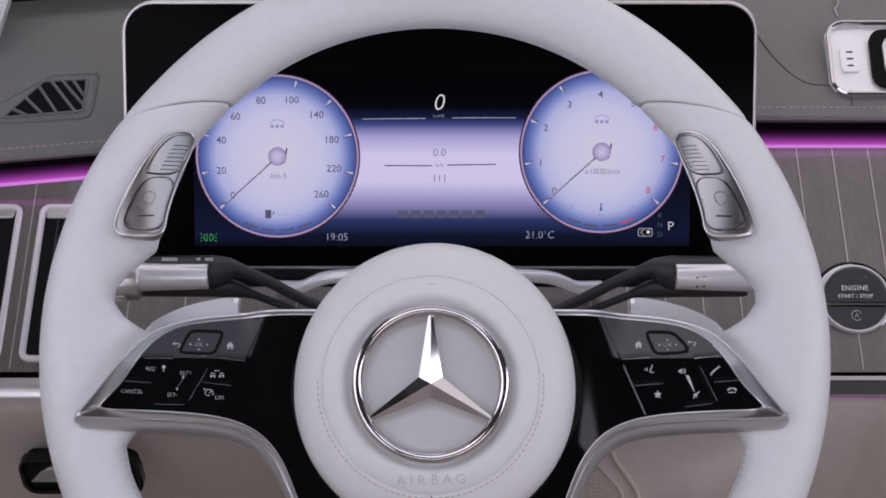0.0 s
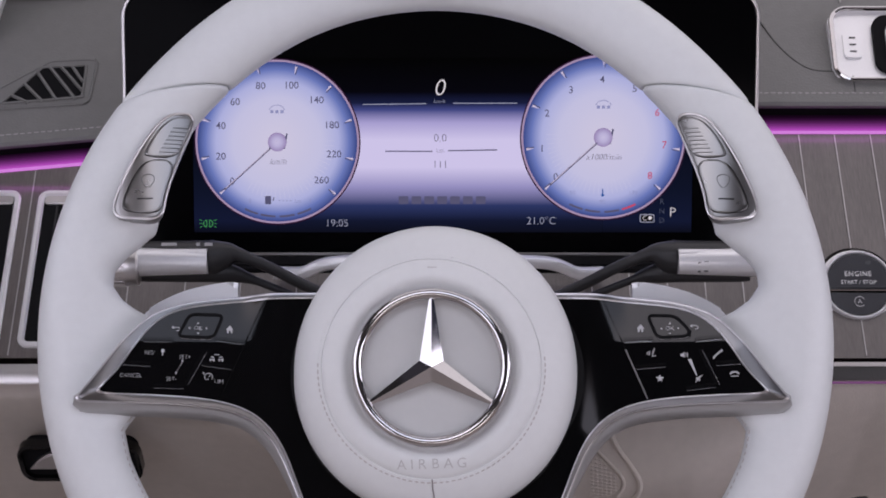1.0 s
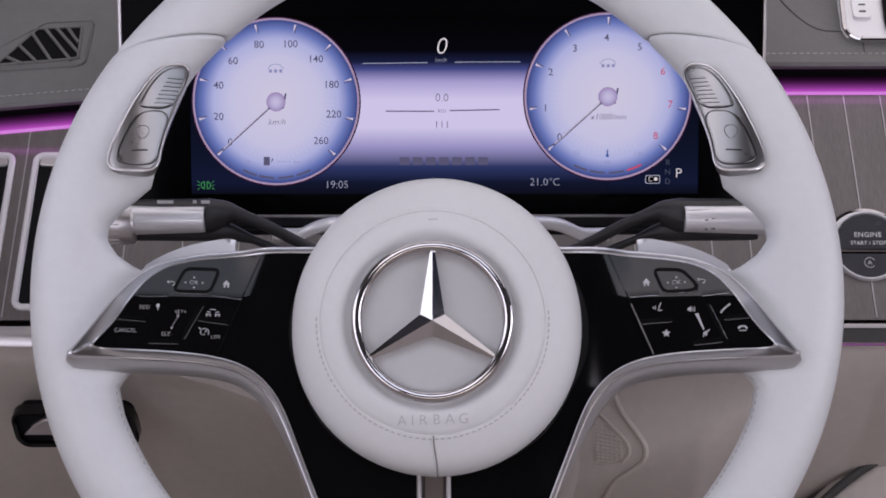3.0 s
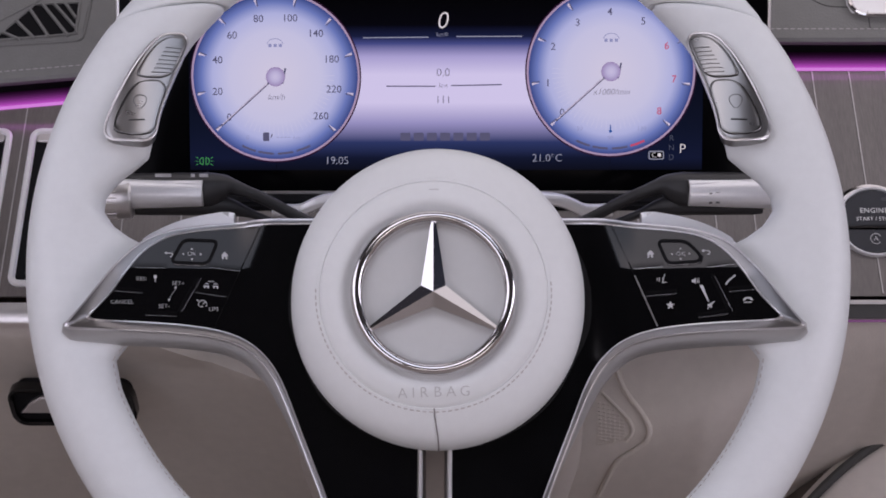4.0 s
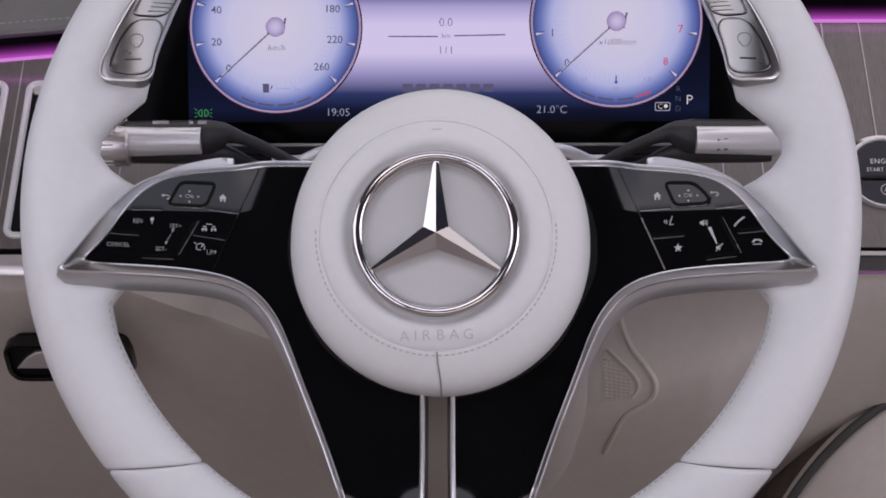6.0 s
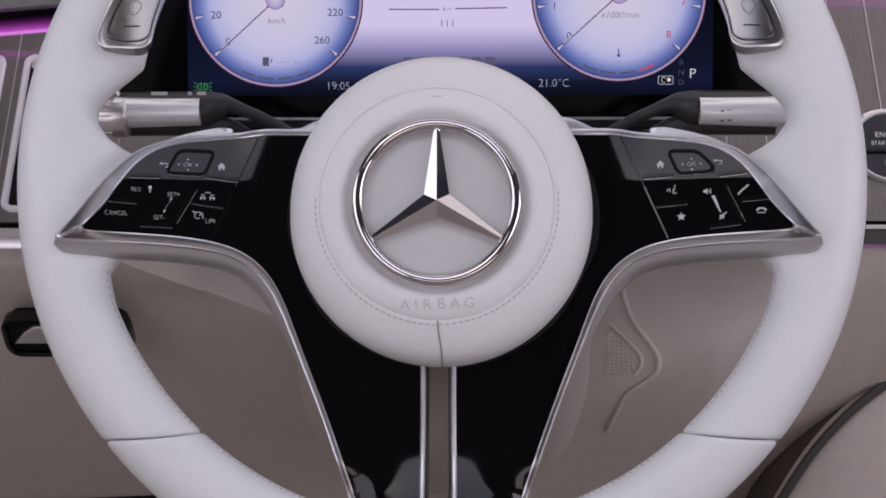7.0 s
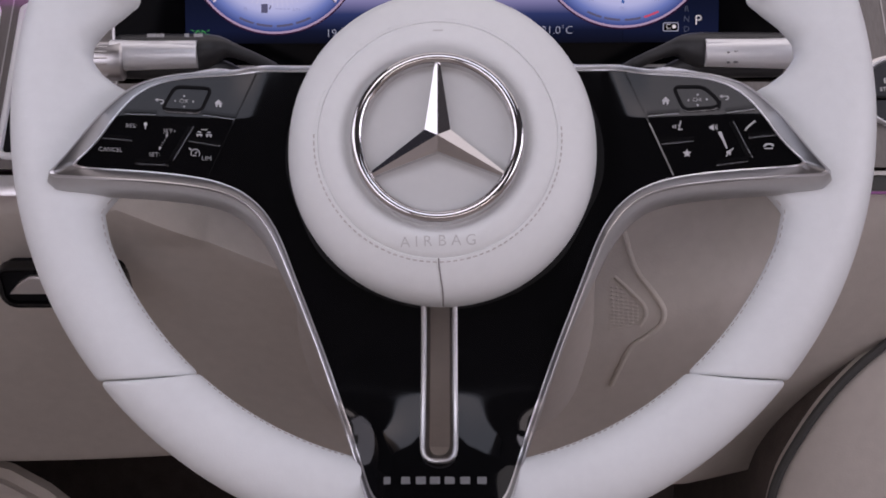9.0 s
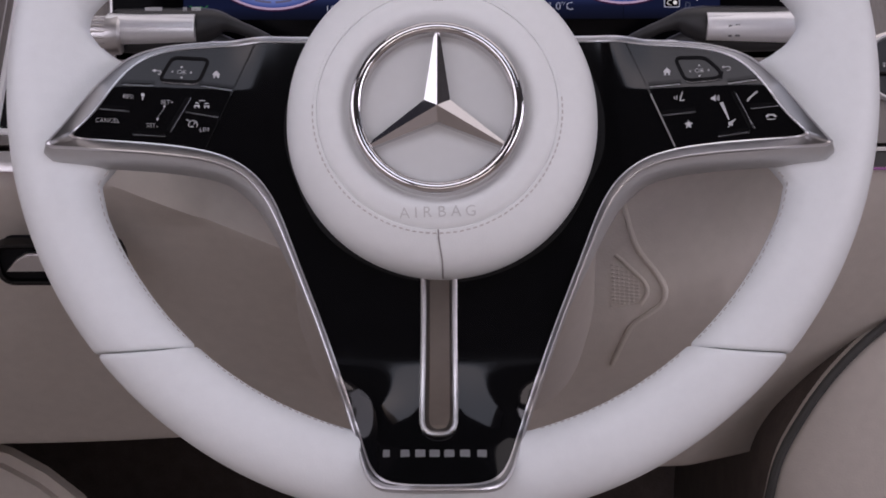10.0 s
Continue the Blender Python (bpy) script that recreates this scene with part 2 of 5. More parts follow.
# ---- the cabin that closes the place ----
def slab(x0, x1, y0, y1, z0, z1, bevel=0.0):
    bm = bmesh.new()
    bmesh.ops.create_cube(bm, size=1.0)
    bmesh.ops.scale(bm, vec=(x1 - x0, y1 - y0, z1 - z0), verts=bm.verts)
    bmesh.ops.translate(bm, vec=((x0 + x1) / 2, (y0 + y1) / 2, (z0 + z1) / 2), verts=bm.verts)
    if bevel:
        bmesh.ops.bevel(bm, geom=list(bm.edges), offset=bevel, segments=3, affect="EDGES")
    return bm


def setting(name, bm, mat, label, category):
    return tagged(part(name, bm, mat), label, category, kind="structure")


setting("floor", slab(-0.62, 1.30, -1.3, 2.1, 0.10, 0.16), M_CARPET, "dark brown carpet on the car floor", "floor")
# Unseen pale sheet, added to throw light up as the seats would.
setting("bounce_floor", slab(-0.515, 1.195, -1.23, 0.62, 0.162, 0.18), M_BOUNCE, "unseen pale sheet on the floor, added to bounce light upwards", "mat")
setting("wall_left", slab(-0.58, -0.52, -1.3, 2.1, 0.162, 0.92), M_BEIGE, "beige leather door lining", "wall")
setting("wall_right", slab(1.20, 1.26, -1.3, 2.1, 0.162, 0.92), M_BEIGE, "beige leather door lining", "wall")
# Unseen rear wall, kept beige to reflect light in place of the seats.
setting("wall_back", slab(-0.518, 1.198, -1.30, -1.24, 0.162, 0.97), M_BEIGE, "unseen beige rear wall, added to reflect light like the seats", "wall")
setting("wall_front", slab(-0.518, 1.198, 1.72, 1.78, 0.162, 0.90), M_CARPET, "dark carpeted bulkhead of the footwell", "wall")
roof = slab(-0.58, -0.36, -1.23, 0.76, 1.39, 1.43)
add(roof, slab(0.60, 1.26, -1.23, 0.76, 1.39, 1.43))
add(roof, slab(-0.358, 0.598, -1.23, 0.125, 1.39, 1.43))
add(roof, slab(-0.358, 0.598, 0.545, 0.76, 1.39, 1.43))
setting("ceiling", roof, M_LINING, "charcoal fabric headliner round a glass roof opening", "ceiling")
for name, x in (("pillar_left", -0.50), ("pillar_right", 1.18)):
    setting(name, sweep(spline([(x, 1.75, 0.86), (x, 1.40, 1.05), (x * 0.97, 1.0, 1.27), (x * 0.95, 0.80, 1.38)], 12), ring(0.045, 10, 0.6)), M_LINING, "charcoal windscreen pillar trim", "pillar")


# ---- steering wheel ----
MM = 0.001
wheel = thing("steering_wheel", pose(-0.0035, 0.8037, 0.7979, 66), "white leather steering wheel with black lacquer spokes and silver trim", "steering wheel")

RIM_MID, RIM_OUT, RIM_V, RIM_W, RIM_DEEP = 180.0, 18.0, 18.0, -33.0, 15.5
INNER_AT = [-90, -40, -22, -17, -14.5, -12, 3.2, 4.5, 6.3, 8.6, 11.1, 14.0, 17.0, 20.0, 25.0, 32.4, 41.7, 50, 90]
INNER_R = [162, 162.5, 162.7, 161, 152, 140, 140, 149, 157.5, 163.5, 164.0, 160.0, 154.5, 150.2, 152.4, 158.2, 161.5, 162, 162.5]


def rim_point(phi, theta, squeeze=1.0):
    """A place on the rim: phi round the wheel, theta round the rim's section."""
    c, s = math.cos(theta), math.sin(theta)
    across = math.copysign(abs(c) ** 0.92, c)
    lean = phi + radians(6.8 if math.sin(phi) > 0 else 4.2) * math.sin(2 * phi) * -across
    a = math.degrees(math.asin(max(-1, min(1, math.sin(lean)))))
    inner = RIM_MID - np.interp(a, INNER_AT, INNER_R)
    r = RIM_MID + squeeze * across * (RIM_OUT if across > 0 else inner)
    drop = max(0.0, inner - RIM_OUT) * 0.34 * max(0.0, -across) ** 1.3
    thin = 1.0 - 0.25 * min(1.0, max(0.0, inner - RIM_OUT) / 22) * max(0.0, -across)
    w = RIM_W + squeeze * RIM_DEEP * math.copysign(abs(s) ** 0.9, s) * thin - drop - 8.0 * math.exp(-((math.remainder(lean + math.pi / 2, 2 * math.pi) / radians(18)) ** 4))
    crest = min(1.0, max(0.0, (math.sin(lean) - 0.66) / 0.34))
    rise = 4.2 * crest * crest * (3 - 2 * crest)
    return (r * math.cos(lean) * MM, (RIM_V + r * math.sin(lean) + rise) * MM, w * MM)


def rim_section(lo, hi, label):
    n = int((hi - lo) * 1.5)
    phis = [lo, lo + 0.12, lo + 0.35, lo + 0.8] + list(np.linspace(lo + 1.4, hi - 1.4, n)) + [hi - 0.8, hi - 0.35, hi - 0.12, hi]
    rows = []
    for k, p in enumerate(phis):
        edge = min(k, len(phis) - 1 - k)
        q = (0.90, 0.955, 0.985, 0.997)[edge] if edge < 4 else 1.0
        rows.append([rim_point(radians(p), 2 * math.pi * j / 40, q) for j in range(40)])
    return part("rim_section", quads(rows, close_v=True, cap=True), M_LEATHER, wheel, label)


rim_section(43.2, 136.8, "smooth white leather upper rim section")
rim_section(137.0, 223.2, "white leather rim section with a thumb rest")
rim_section(223.4, 316.6, "smooth white leather lower rim section")
rim_section(-43.2, 43.0, "white leather rim section with a thumb rest")

# Stitches along the rim's inner edge.
for lo, hi in ((226, 252), (288, 314), (190, 222), (-42, -10)):
    for p in np.arange(lo, hi, 1.15):
        a, b = (Vector(rim_point(radians(q), radians(163), 1.004)) for q in (p, p + 0.62))
        part("stitch", sweep([a, (a + b) / 2, b], ring(0.00035, 5), up=(0, 0, 1)), M_THREAD, wheel)

# The lacquered spokes: the heights of their upper and lower edge over the distance from the middle.
SPOKE_U = -1.5
TOP_U, TOP_V = [0, 70, 95, 115, 128, 139.5, 151, 164, 170, 172.4], [38.5, 38.5, 36.3, 34, 31, 25.3, 13.5, -4, -11.4, -14.2]
LOW = [(172.4, -15.2), (170.8, -16.3), (165, -16.4), (150, -16.8), (122, -17.9), (102, -20.4), (89, -25.4), (79.3, -35), (71.8, -49), (60, -78.5), (52.5, -98), (44, -122), (35, -149), (31.2, -159.5), (25.5, -165), (12, -166.2), (0, -166.4)]

# The lower spoke bends forward: its slope over the height, summed up.
FOOT_V = np.arange(60, 180, 0.25)
FOOT_RISE = np.cumsum(np.interp(FOOT_V, [80, 112, 125, 147, 166], [0, 0.18, 0.30, 0.60, 0.60])) * 0.25


# The foot is arched from side to side: its slope outwards, summed up.
BACK_U = np.arange(0, 60, 0.25)
BACK = np.cumsum(np.interp(BACK_U, [0, 10, 16, 24, 31, 40], [0, 0, 0.27, 0.33, 0.62, 0.62])) * 0.25


def spoke_w(u, v):
    """The height of the spokes' face: deepest near the middle, rising to the tips."""
    w = -9.5 - 0.20 * (172 - u) - 1.2 * math.exp(-(((u - 70) / 10) ** 2)) * min(1.0, max(0.0, (v + 60) / 30))
    tip = min(1.0, max(0.0, (u - 77 - 0.15 * (36 - v)) / 20))
    w -= tip * tip * (3 - 2 * tip) * 0.21 * max(0.0, v - 13.5)
    w = -36 + math.log1p(math.exp((w + 36) / 2.5)) * 2.5
    rise = float(np.interp(-v, FOOT_V, FOOT_RISE))
    crown = min(1.0, max(0.0, (-112 - v) / 34))
    crown *= crown * (3 - 2 * crown)
    return w + rise + crown * (1.3 * min(1.0, max(0.0, (v + 153) / 9)) * math.exp(-(((u - 7) / 3.2) ** 2)) - float(np.interp(u, BACK_U, BACK)))


low_line = spline(LOW, 110)
top_line = spline(list(zip(TOP_U, TOP_V)), 90)


def low_v(u):
    k = np.argsort(low_line[:, 0])
    return float(np.interp(u, low_line[k, 0], low_line[k, 1]))


def top_v(u):
    return float(np.interp(u, top_line[:, 0], top_line[:, 1]))


def spoke_panel(side):
    """Half of the lacquered face, with its thickness, up to the slot in the middle."""
    us = np.r_[np.linspace(171, 92, 40), np.linspace(91, 24, 80), np.linspace(23, 7.2, 14)]
    front, rear = [], []
    for u in us:
        lo, hi = low_v(u) + 0.8, top_v(u) - 0.8
        vs = list(np.linspace(lo, hi, 60))
        front.append([(side * u * MM + SPOKE_U * MM, v * MM, spoke_w(u, v) * MM) for v in vs])
        rear.append([(x, y, z - 0.012) for x, y, z in front[-1]])
    rows = [f + r[::-1] for f, r in zip(front, rear)]
    return part("spoke_panel", quads(rows, close_v=True, cap=True), M_GLOSS, wheel, "glossy black lacquered spoke panel")


panels = {-1: spoke_panel(-1), 1: spoke_panel(1)}
# The foot under the slot.
foot = []
for u in np.linspace(-7.3, 7.3, 25):
    foot.append([((u + SPOKE_U) * MM, v * MM, spoke_w(abs(u), v) * MM) for v in np.linspace(-165.6, -141.5 - (1 - abs(u) / 7.3) * 1.5, 6)])
rows = [f + [(x, y, z - 0.012) for x, y, z in f[::-1]] for f in foot]
part("spoke_foot", quads(rows, close_v=True, cap=True), M_GLOSS, wheel, "glossy black foot below the slot")

# Silver frame round the spokes, with a flared lower flank.
outline = [(u, v, 5.4) for u, v in low_line] + [(-u, v, 5.4) for u, v in low_line[::-1][1:]]
outline += [(-u, v, 1.2) for u, v in top_line[::-1]] + [(u, v, 1.2) for u, v in top_line[1:]]
o = np.array(outline)
keep = [0]
for i in range(1, len(o)):
    if np.hypot(*(o[i, :2] - o[keep[-1], :2])) > 0.8:
        keep.append(i)
o = o[keep]
for _ in range(3):
    o[:, 2] = (np.roll(o[:, 2], 1) + o[:, 2] * 2 + np.roll(o[:, 2], -1)) / 4
frame_rows, line_rows, rim_rows, flank_rows = [], [], [], []
heading = np.roll(o[:, :2], -1, 0) - np.roll(o[:, :2], 1, 0)
heading /= np.linalg.norm(heading, axis=1)[:, None]
sides = np.stack([-heading[:, 1], heading[:, 0]], 1)
calm = sides.copy()
for _ in range(260):
    calm = (np.roll(calm, 1, 0) + calm * 2 + np.roll(calm, -1, 0)) / 4
calm /= np.linalg.norm(calm, axis=1)[:, None]
blend = np.clip((o[:, 1] + 62) / 40, 0, 1)
width = 2.6 + 2.0 * blend * blend * (3 - 2 * blend)
width -= 2.1 * np.clip((o[:, 1] - 4) / 28, 0, 1)
width += 2.8 * np.clip((np.abs(o[:, 0]) - 132) / 22, 0, 1) * np.clip((o[:, 1] + 13) / 8, 0, 1)
inner = o[:, :2] - calm / np.maximum(0.45, (calm * sides).sum(1))[:, None] * width[:, None]
for _ in range(14):
    inner = (np.roll(inner, 1, 0) + inner * 2 + np.roll(inner, -1, 0)) / 4
blunt = (np.clip((np.abs(o[:, 0]) - 146) / 10, 0, 1) * np.clip((8 - o[:, 1]) / 8, 0, 1))[:, None]
for _ in range(26):
    inner = inner * (1 - blunt) + blunt * (np.roll(inner, 1, 0) + inner * 2 + np.roll(inner, -1, 0)) / 4
for i in range(len(o)):
    wide = width[i]
    d = o[(i + 1) % len(o), :2] - o[i - 1, :2]
    d /= np.linalg.norm(d)
    out = np.array([-d[1], d[0]])
    flare = o[i, 2] * (0.12 + 0.88 * min(1.0, max(0.0, (o[i, 1] + 84) / 56)))
    w = spoke_w(abs(o[i, 0]), o[i, 1])

    def spot(off, h):
        q = o[i, :2] + (out * off if off > 0 else (o[i, :2] - inner[i]) * off / width[i])
        return ((q[0] + SPOKE_U) * MM, q[1] * MM, (w + h) * MM)

    frame_rows.append([spot(-wide, -9), spot(-wide, 0.1), spot(-wide + 0.5, 0.7), spot(-0.9, 0.8), spot(-0.3, 0.6), spot(0.2, -0.2), spot(0.2, -3), spot(0.0, -9)])
    line_rows.append([spot(-wide - 0.2, 0.0), spot(-wide - 0.1, 0.8), spot(-wide + 0.5, 0.9), spot(-wide + 0.6, 0.3)])
    rim_rows.append([spot(-0.75, 0.6), spot(-0.6, 1.1), spot(-0.1, 1.0), spot(0.35, 0.2), spot(0.3, -1.2)])
    flank_rows.append([spot(0.1, -0.6), spot(0.45 * flare, -2.6), spot(0.8 * flare, -5.5), spot(flare, -9.5), spot(flare + 0.5, -14), spot(flare - 3, -16)])
part("spoke_frame", quads(frame_rows, close_u=True, close_v=True), M_FRAME, wheel, "satin silver frame round the spokes")
part("spoke_edge", quads(line_rows, close_u=True), M_BRIGHT, wheel, "fine polished line inside the spoke frame")
part("spoke_bead", quads(rim_rows, close_u=True), M_BRIGHT, wheel, "fine polished outer bead of the spoke frame")
part("spoke_flank", quads(flank_rows, close_u=True), M_FLANK, wheel, "pale satin flank of the spokes")

# Slot in the lower spoke, lined with chrome.
slot = [(-6.9, -62), (-6.9, -100), (-7.2, -134), (-6.4, -139), (-3.6, -141.3), (0, -141.6), (3.6, -141.3), (6.4, -139), (7.2, -134), (6.9, -100), (6.9, -62)]
slot = [((u + SPOKE_U) * MM, v * MM, (spoke_w(7.0, v) + 0.6) * MM) for u, v in spline(slot, 60)]
part("slot_trim", sweep(slot, [(-0.0011, -0.012), (-0.0011, 0.0004), (-0.0004, 0.0012), (0.0006, 0.0012), (0.0013, 0.0004), (0.0013, -0.012)]), M_SATIN, wheel, "satin chrome trim round the slot")

wall = []
for x, y, z in slot:
    mid = SPOKE_U * MM
    lift = 0.0012 * min(1.0, max(0.0, (-0.125 - y) / 0.012))
    wall.append([(mid + (x - mid) * k, y + lift * q, z - d) for k, q, d in ((0.90, 0.6, 0.0004), (0.84, 1.0, 0.003), (0.72, 1.8, 0.009), (0.66, 2.4, 0.018), (0.66, 2.4, 0.034))])
part("slot_wall", quads(wall), M_FRAME, wheel, "dark satin walls inside the slot")

# Brand word on the lower spoke as plain strokes.
for k, u in enumerate((-22.5, -14.8, -8.4, -2.2, 4.2, 11.0, 18.2)):
    lean = math.degrees(math.atan((spoke_w(abs(u), -149) - spoke_w(abs(u), -151)) / 2))
    part("brand_bar", prism(rounded(4.4 * MM, 3.6 * MM, 0.5 * MM, 3), -0.0003, 0.0003), M_DIM_INK, wheel, "plain silver bar in place of a brand word", at=pose((u + SPOKE_U + 0.5) * MM, -150.2 * MM, spoke_w(abs(u), -150.2) * MM, lean))

# Airbag cover: a shallow dome with a sunken middle and a stitched groove.
HUB = (0.0, -0.0020)
EMB = (-1.9 * MM, -0.3 * MM)
dome = [(66, -62), (68.6, -45), (69.8, -34), (69.9, -27), (69.2, -21.5), (67.4, -17), (64.3, -13.2), (60.5, -10.4), (57, -8.6), (54.4, -7.5), (53.5, -7.3), (53.1, -7.9), (52.6, -7.1), (50.5, -6.2), (48.2, -5.4), (46.4, -5.0), (44.8, -4.9), (43.4, -5.2), (42.0, -6.1), (40.8, -7.6), (39.6, -9.0), (38.4, -9.7), (33, -9.8)]


def cover_point(r, w, a):
    """A place on the cover: the stitched field lies round the emblem, the rim is fuller at the top."""
    t = min(1.0, max(0.0, (r - 54) / 13))
    t = t * t * (3 - 2 * t)
    up = math.sin(a)
    full = r + t * (3.9 * max(0.0, up) ** 1.4 + 0.6 * max(0.0, -up))
    return (EMB[0] + (HUB[0] - EMB[0]) * t + full * MM * math.cos(a), EMB[1] + (HUB[1] - EMB[1]) * t + full * MM * up, w * MM)


hub = part("airbag_cover", quads([[cover_point(r, w, 2 * math.pi * k / 128) for r, w in dome] for k in range(128)], close_u=True), M_COVER, wheel, "round white soft airbag cover")
part("emblem_plate", lathe([(0.0001, -7.9 * MM), (30 * MM, -8.0 * MM), (35.2 * MM, -8.3 * MM), (35.4 * MM, -10 * MM)], 96, EMB), M_PLATE, hub, "flat pale plate behind the emblem")
for a in np.arange(-178, 182, 3.1):
    c = radians(a)
    low = a < 6 or a > 176
    mid = Vector(cover_point(54.9, -7.62 if low else -7.75, c))
    along = Vector((-math.sin(c), math.cos(c), 0)) * 0.00085
    part("stitch", sweep([mid - along, mid + Vector((0, 0, 0.0002)), mid + along], ring(0.00033 if low else 0.00028, 5)), M_THREAD if low else M_COVER, hub)
seam_path = [Vector(cover_point(r, w + 0.12, -math.pi / 2)) + Vector((0.0004, 0, 0)) for r, w in ((53.4, -7.3), (57, -8.6), (60.5, -10.4), (64.3, -13.2), (67.4, -17), (69.2, -21.5), (69.9, -27))]
# The seam's shade is put in as a darker grey line.
part("seam", sweep(seam_path, ring(0.0004, 6), up=(1, 0, 0)), M_SEAM, hub)
part("seam_lip", sweep([p + Vector((-0.00075, 0, -0.0001)) for p in seam_path], ring(0.0004, 6), up=(1, 0, 0)), M_COVER, hub)
# The letters' relief shade is put into a greyer tone than the cover.
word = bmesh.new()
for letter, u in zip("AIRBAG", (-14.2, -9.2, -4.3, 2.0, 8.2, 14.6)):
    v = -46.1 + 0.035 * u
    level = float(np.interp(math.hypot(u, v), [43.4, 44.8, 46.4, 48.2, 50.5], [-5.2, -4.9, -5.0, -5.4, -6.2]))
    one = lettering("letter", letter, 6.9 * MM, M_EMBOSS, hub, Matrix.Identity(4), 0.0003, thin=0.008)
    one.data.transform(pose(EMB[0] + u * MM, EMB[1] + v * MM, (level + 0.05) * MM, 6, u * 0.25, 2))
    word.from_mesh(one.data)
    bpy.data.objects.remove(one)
part("airbag_lettering", word, M_EMBOSS, hub, "word raised on the cover, its relief shade put into a greyer tone", smooth=False)
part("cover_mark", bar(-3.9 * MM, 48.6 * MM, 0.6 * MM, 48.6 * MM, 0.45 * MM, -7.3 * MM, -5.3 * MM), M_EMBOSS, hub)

# Chrome emblem: a bevelled ring and a three-armed star that stands on the plate.
section = [(33.0, -8.5)] + [(35.75 - 2.75 * math.cos(q), -3.4 + 2.8 * math.sin(q)) for q in np.linspace(0, math.pi, 17)] + [(38.5, -9.8)]
part("emblem_ring", lathe([(r * MM, w * MM) for r, w in section], 144, EMB), M_CHROME, wheel, "polished chrome emblem ring")
star = bmesh.new()
for k in range(3):
    a = radians(90 + 120 * k)
    ax, nx = Vector((math.cos(a), math.sin(a), 0)), Vector((-math.sin(a), math.cos(a), 0))
    o3 = Vector((*EMB, 0))
    tip_l, tip_r, ridge_tip = (o3 + ax * 0.0343 + nx * s * 0.0010 + Vector((0, 0, z)) for s, z in ((1, -0.0026), (-1, -0.0026), (0, -0.0019)))
    n_l = o3 + (ax * 0.5 + nx * 0.866) * 0.0066 + Vector((0, 0, -0.0026))
    n_r = o3 + (ax * 0.5 - nx * 0.866) * 0.0066 + Vector((0, 0, -0.0026))
    mid = o3 + Vector((0, 0, 0.00175))
    low_l, low_r, low_tl, low_tr = (Vector((p.x, p.y, -0.0079)) for p in (n_l, n_r, tip_l, tip_r))
    v = [star.verts.new(p) for p in (mid, n_l, tip_l, ridge_tip, tip_r, n_r, low_l, low_tl, low_tr, low_r)]
    for f in ((0, 1, 2, 3), (0, 3, 4, 5), (1, 6, 7, 2), (5, 4, 8, 9), (2, 7, 8, 4, 3)):
        star.faces.new([v[i] for i in f])
bmesh.ops.remove_doubles(star, verts=star.verts, dist=1e-6)
part("emblem_star", star, M_CHROME, wheel, "polished chrome three-armed emblem", smooth=False)


# Rocker switches in the upper rim.
SW_OUT = [(117, 127), (131, 126.5), (139, 119), (149, 103), (158, 82), (157, 74.5), (149, 73), (134, 72), (132.4, 86), (126, 105)]
SW_ROLL = [(119, 125), (129.5, 124.5), (136.5, 118.5), (143.5, 106.5), (142.5, 104), (127.6, 103.4), (122, 116)]
SW_BTN = [(127.6, 102.2), (142.5, 102.6), (149, 93.5), (154.6, 79.0), (149.5, 75.8), (134.6, 75), (133.2, 86)]


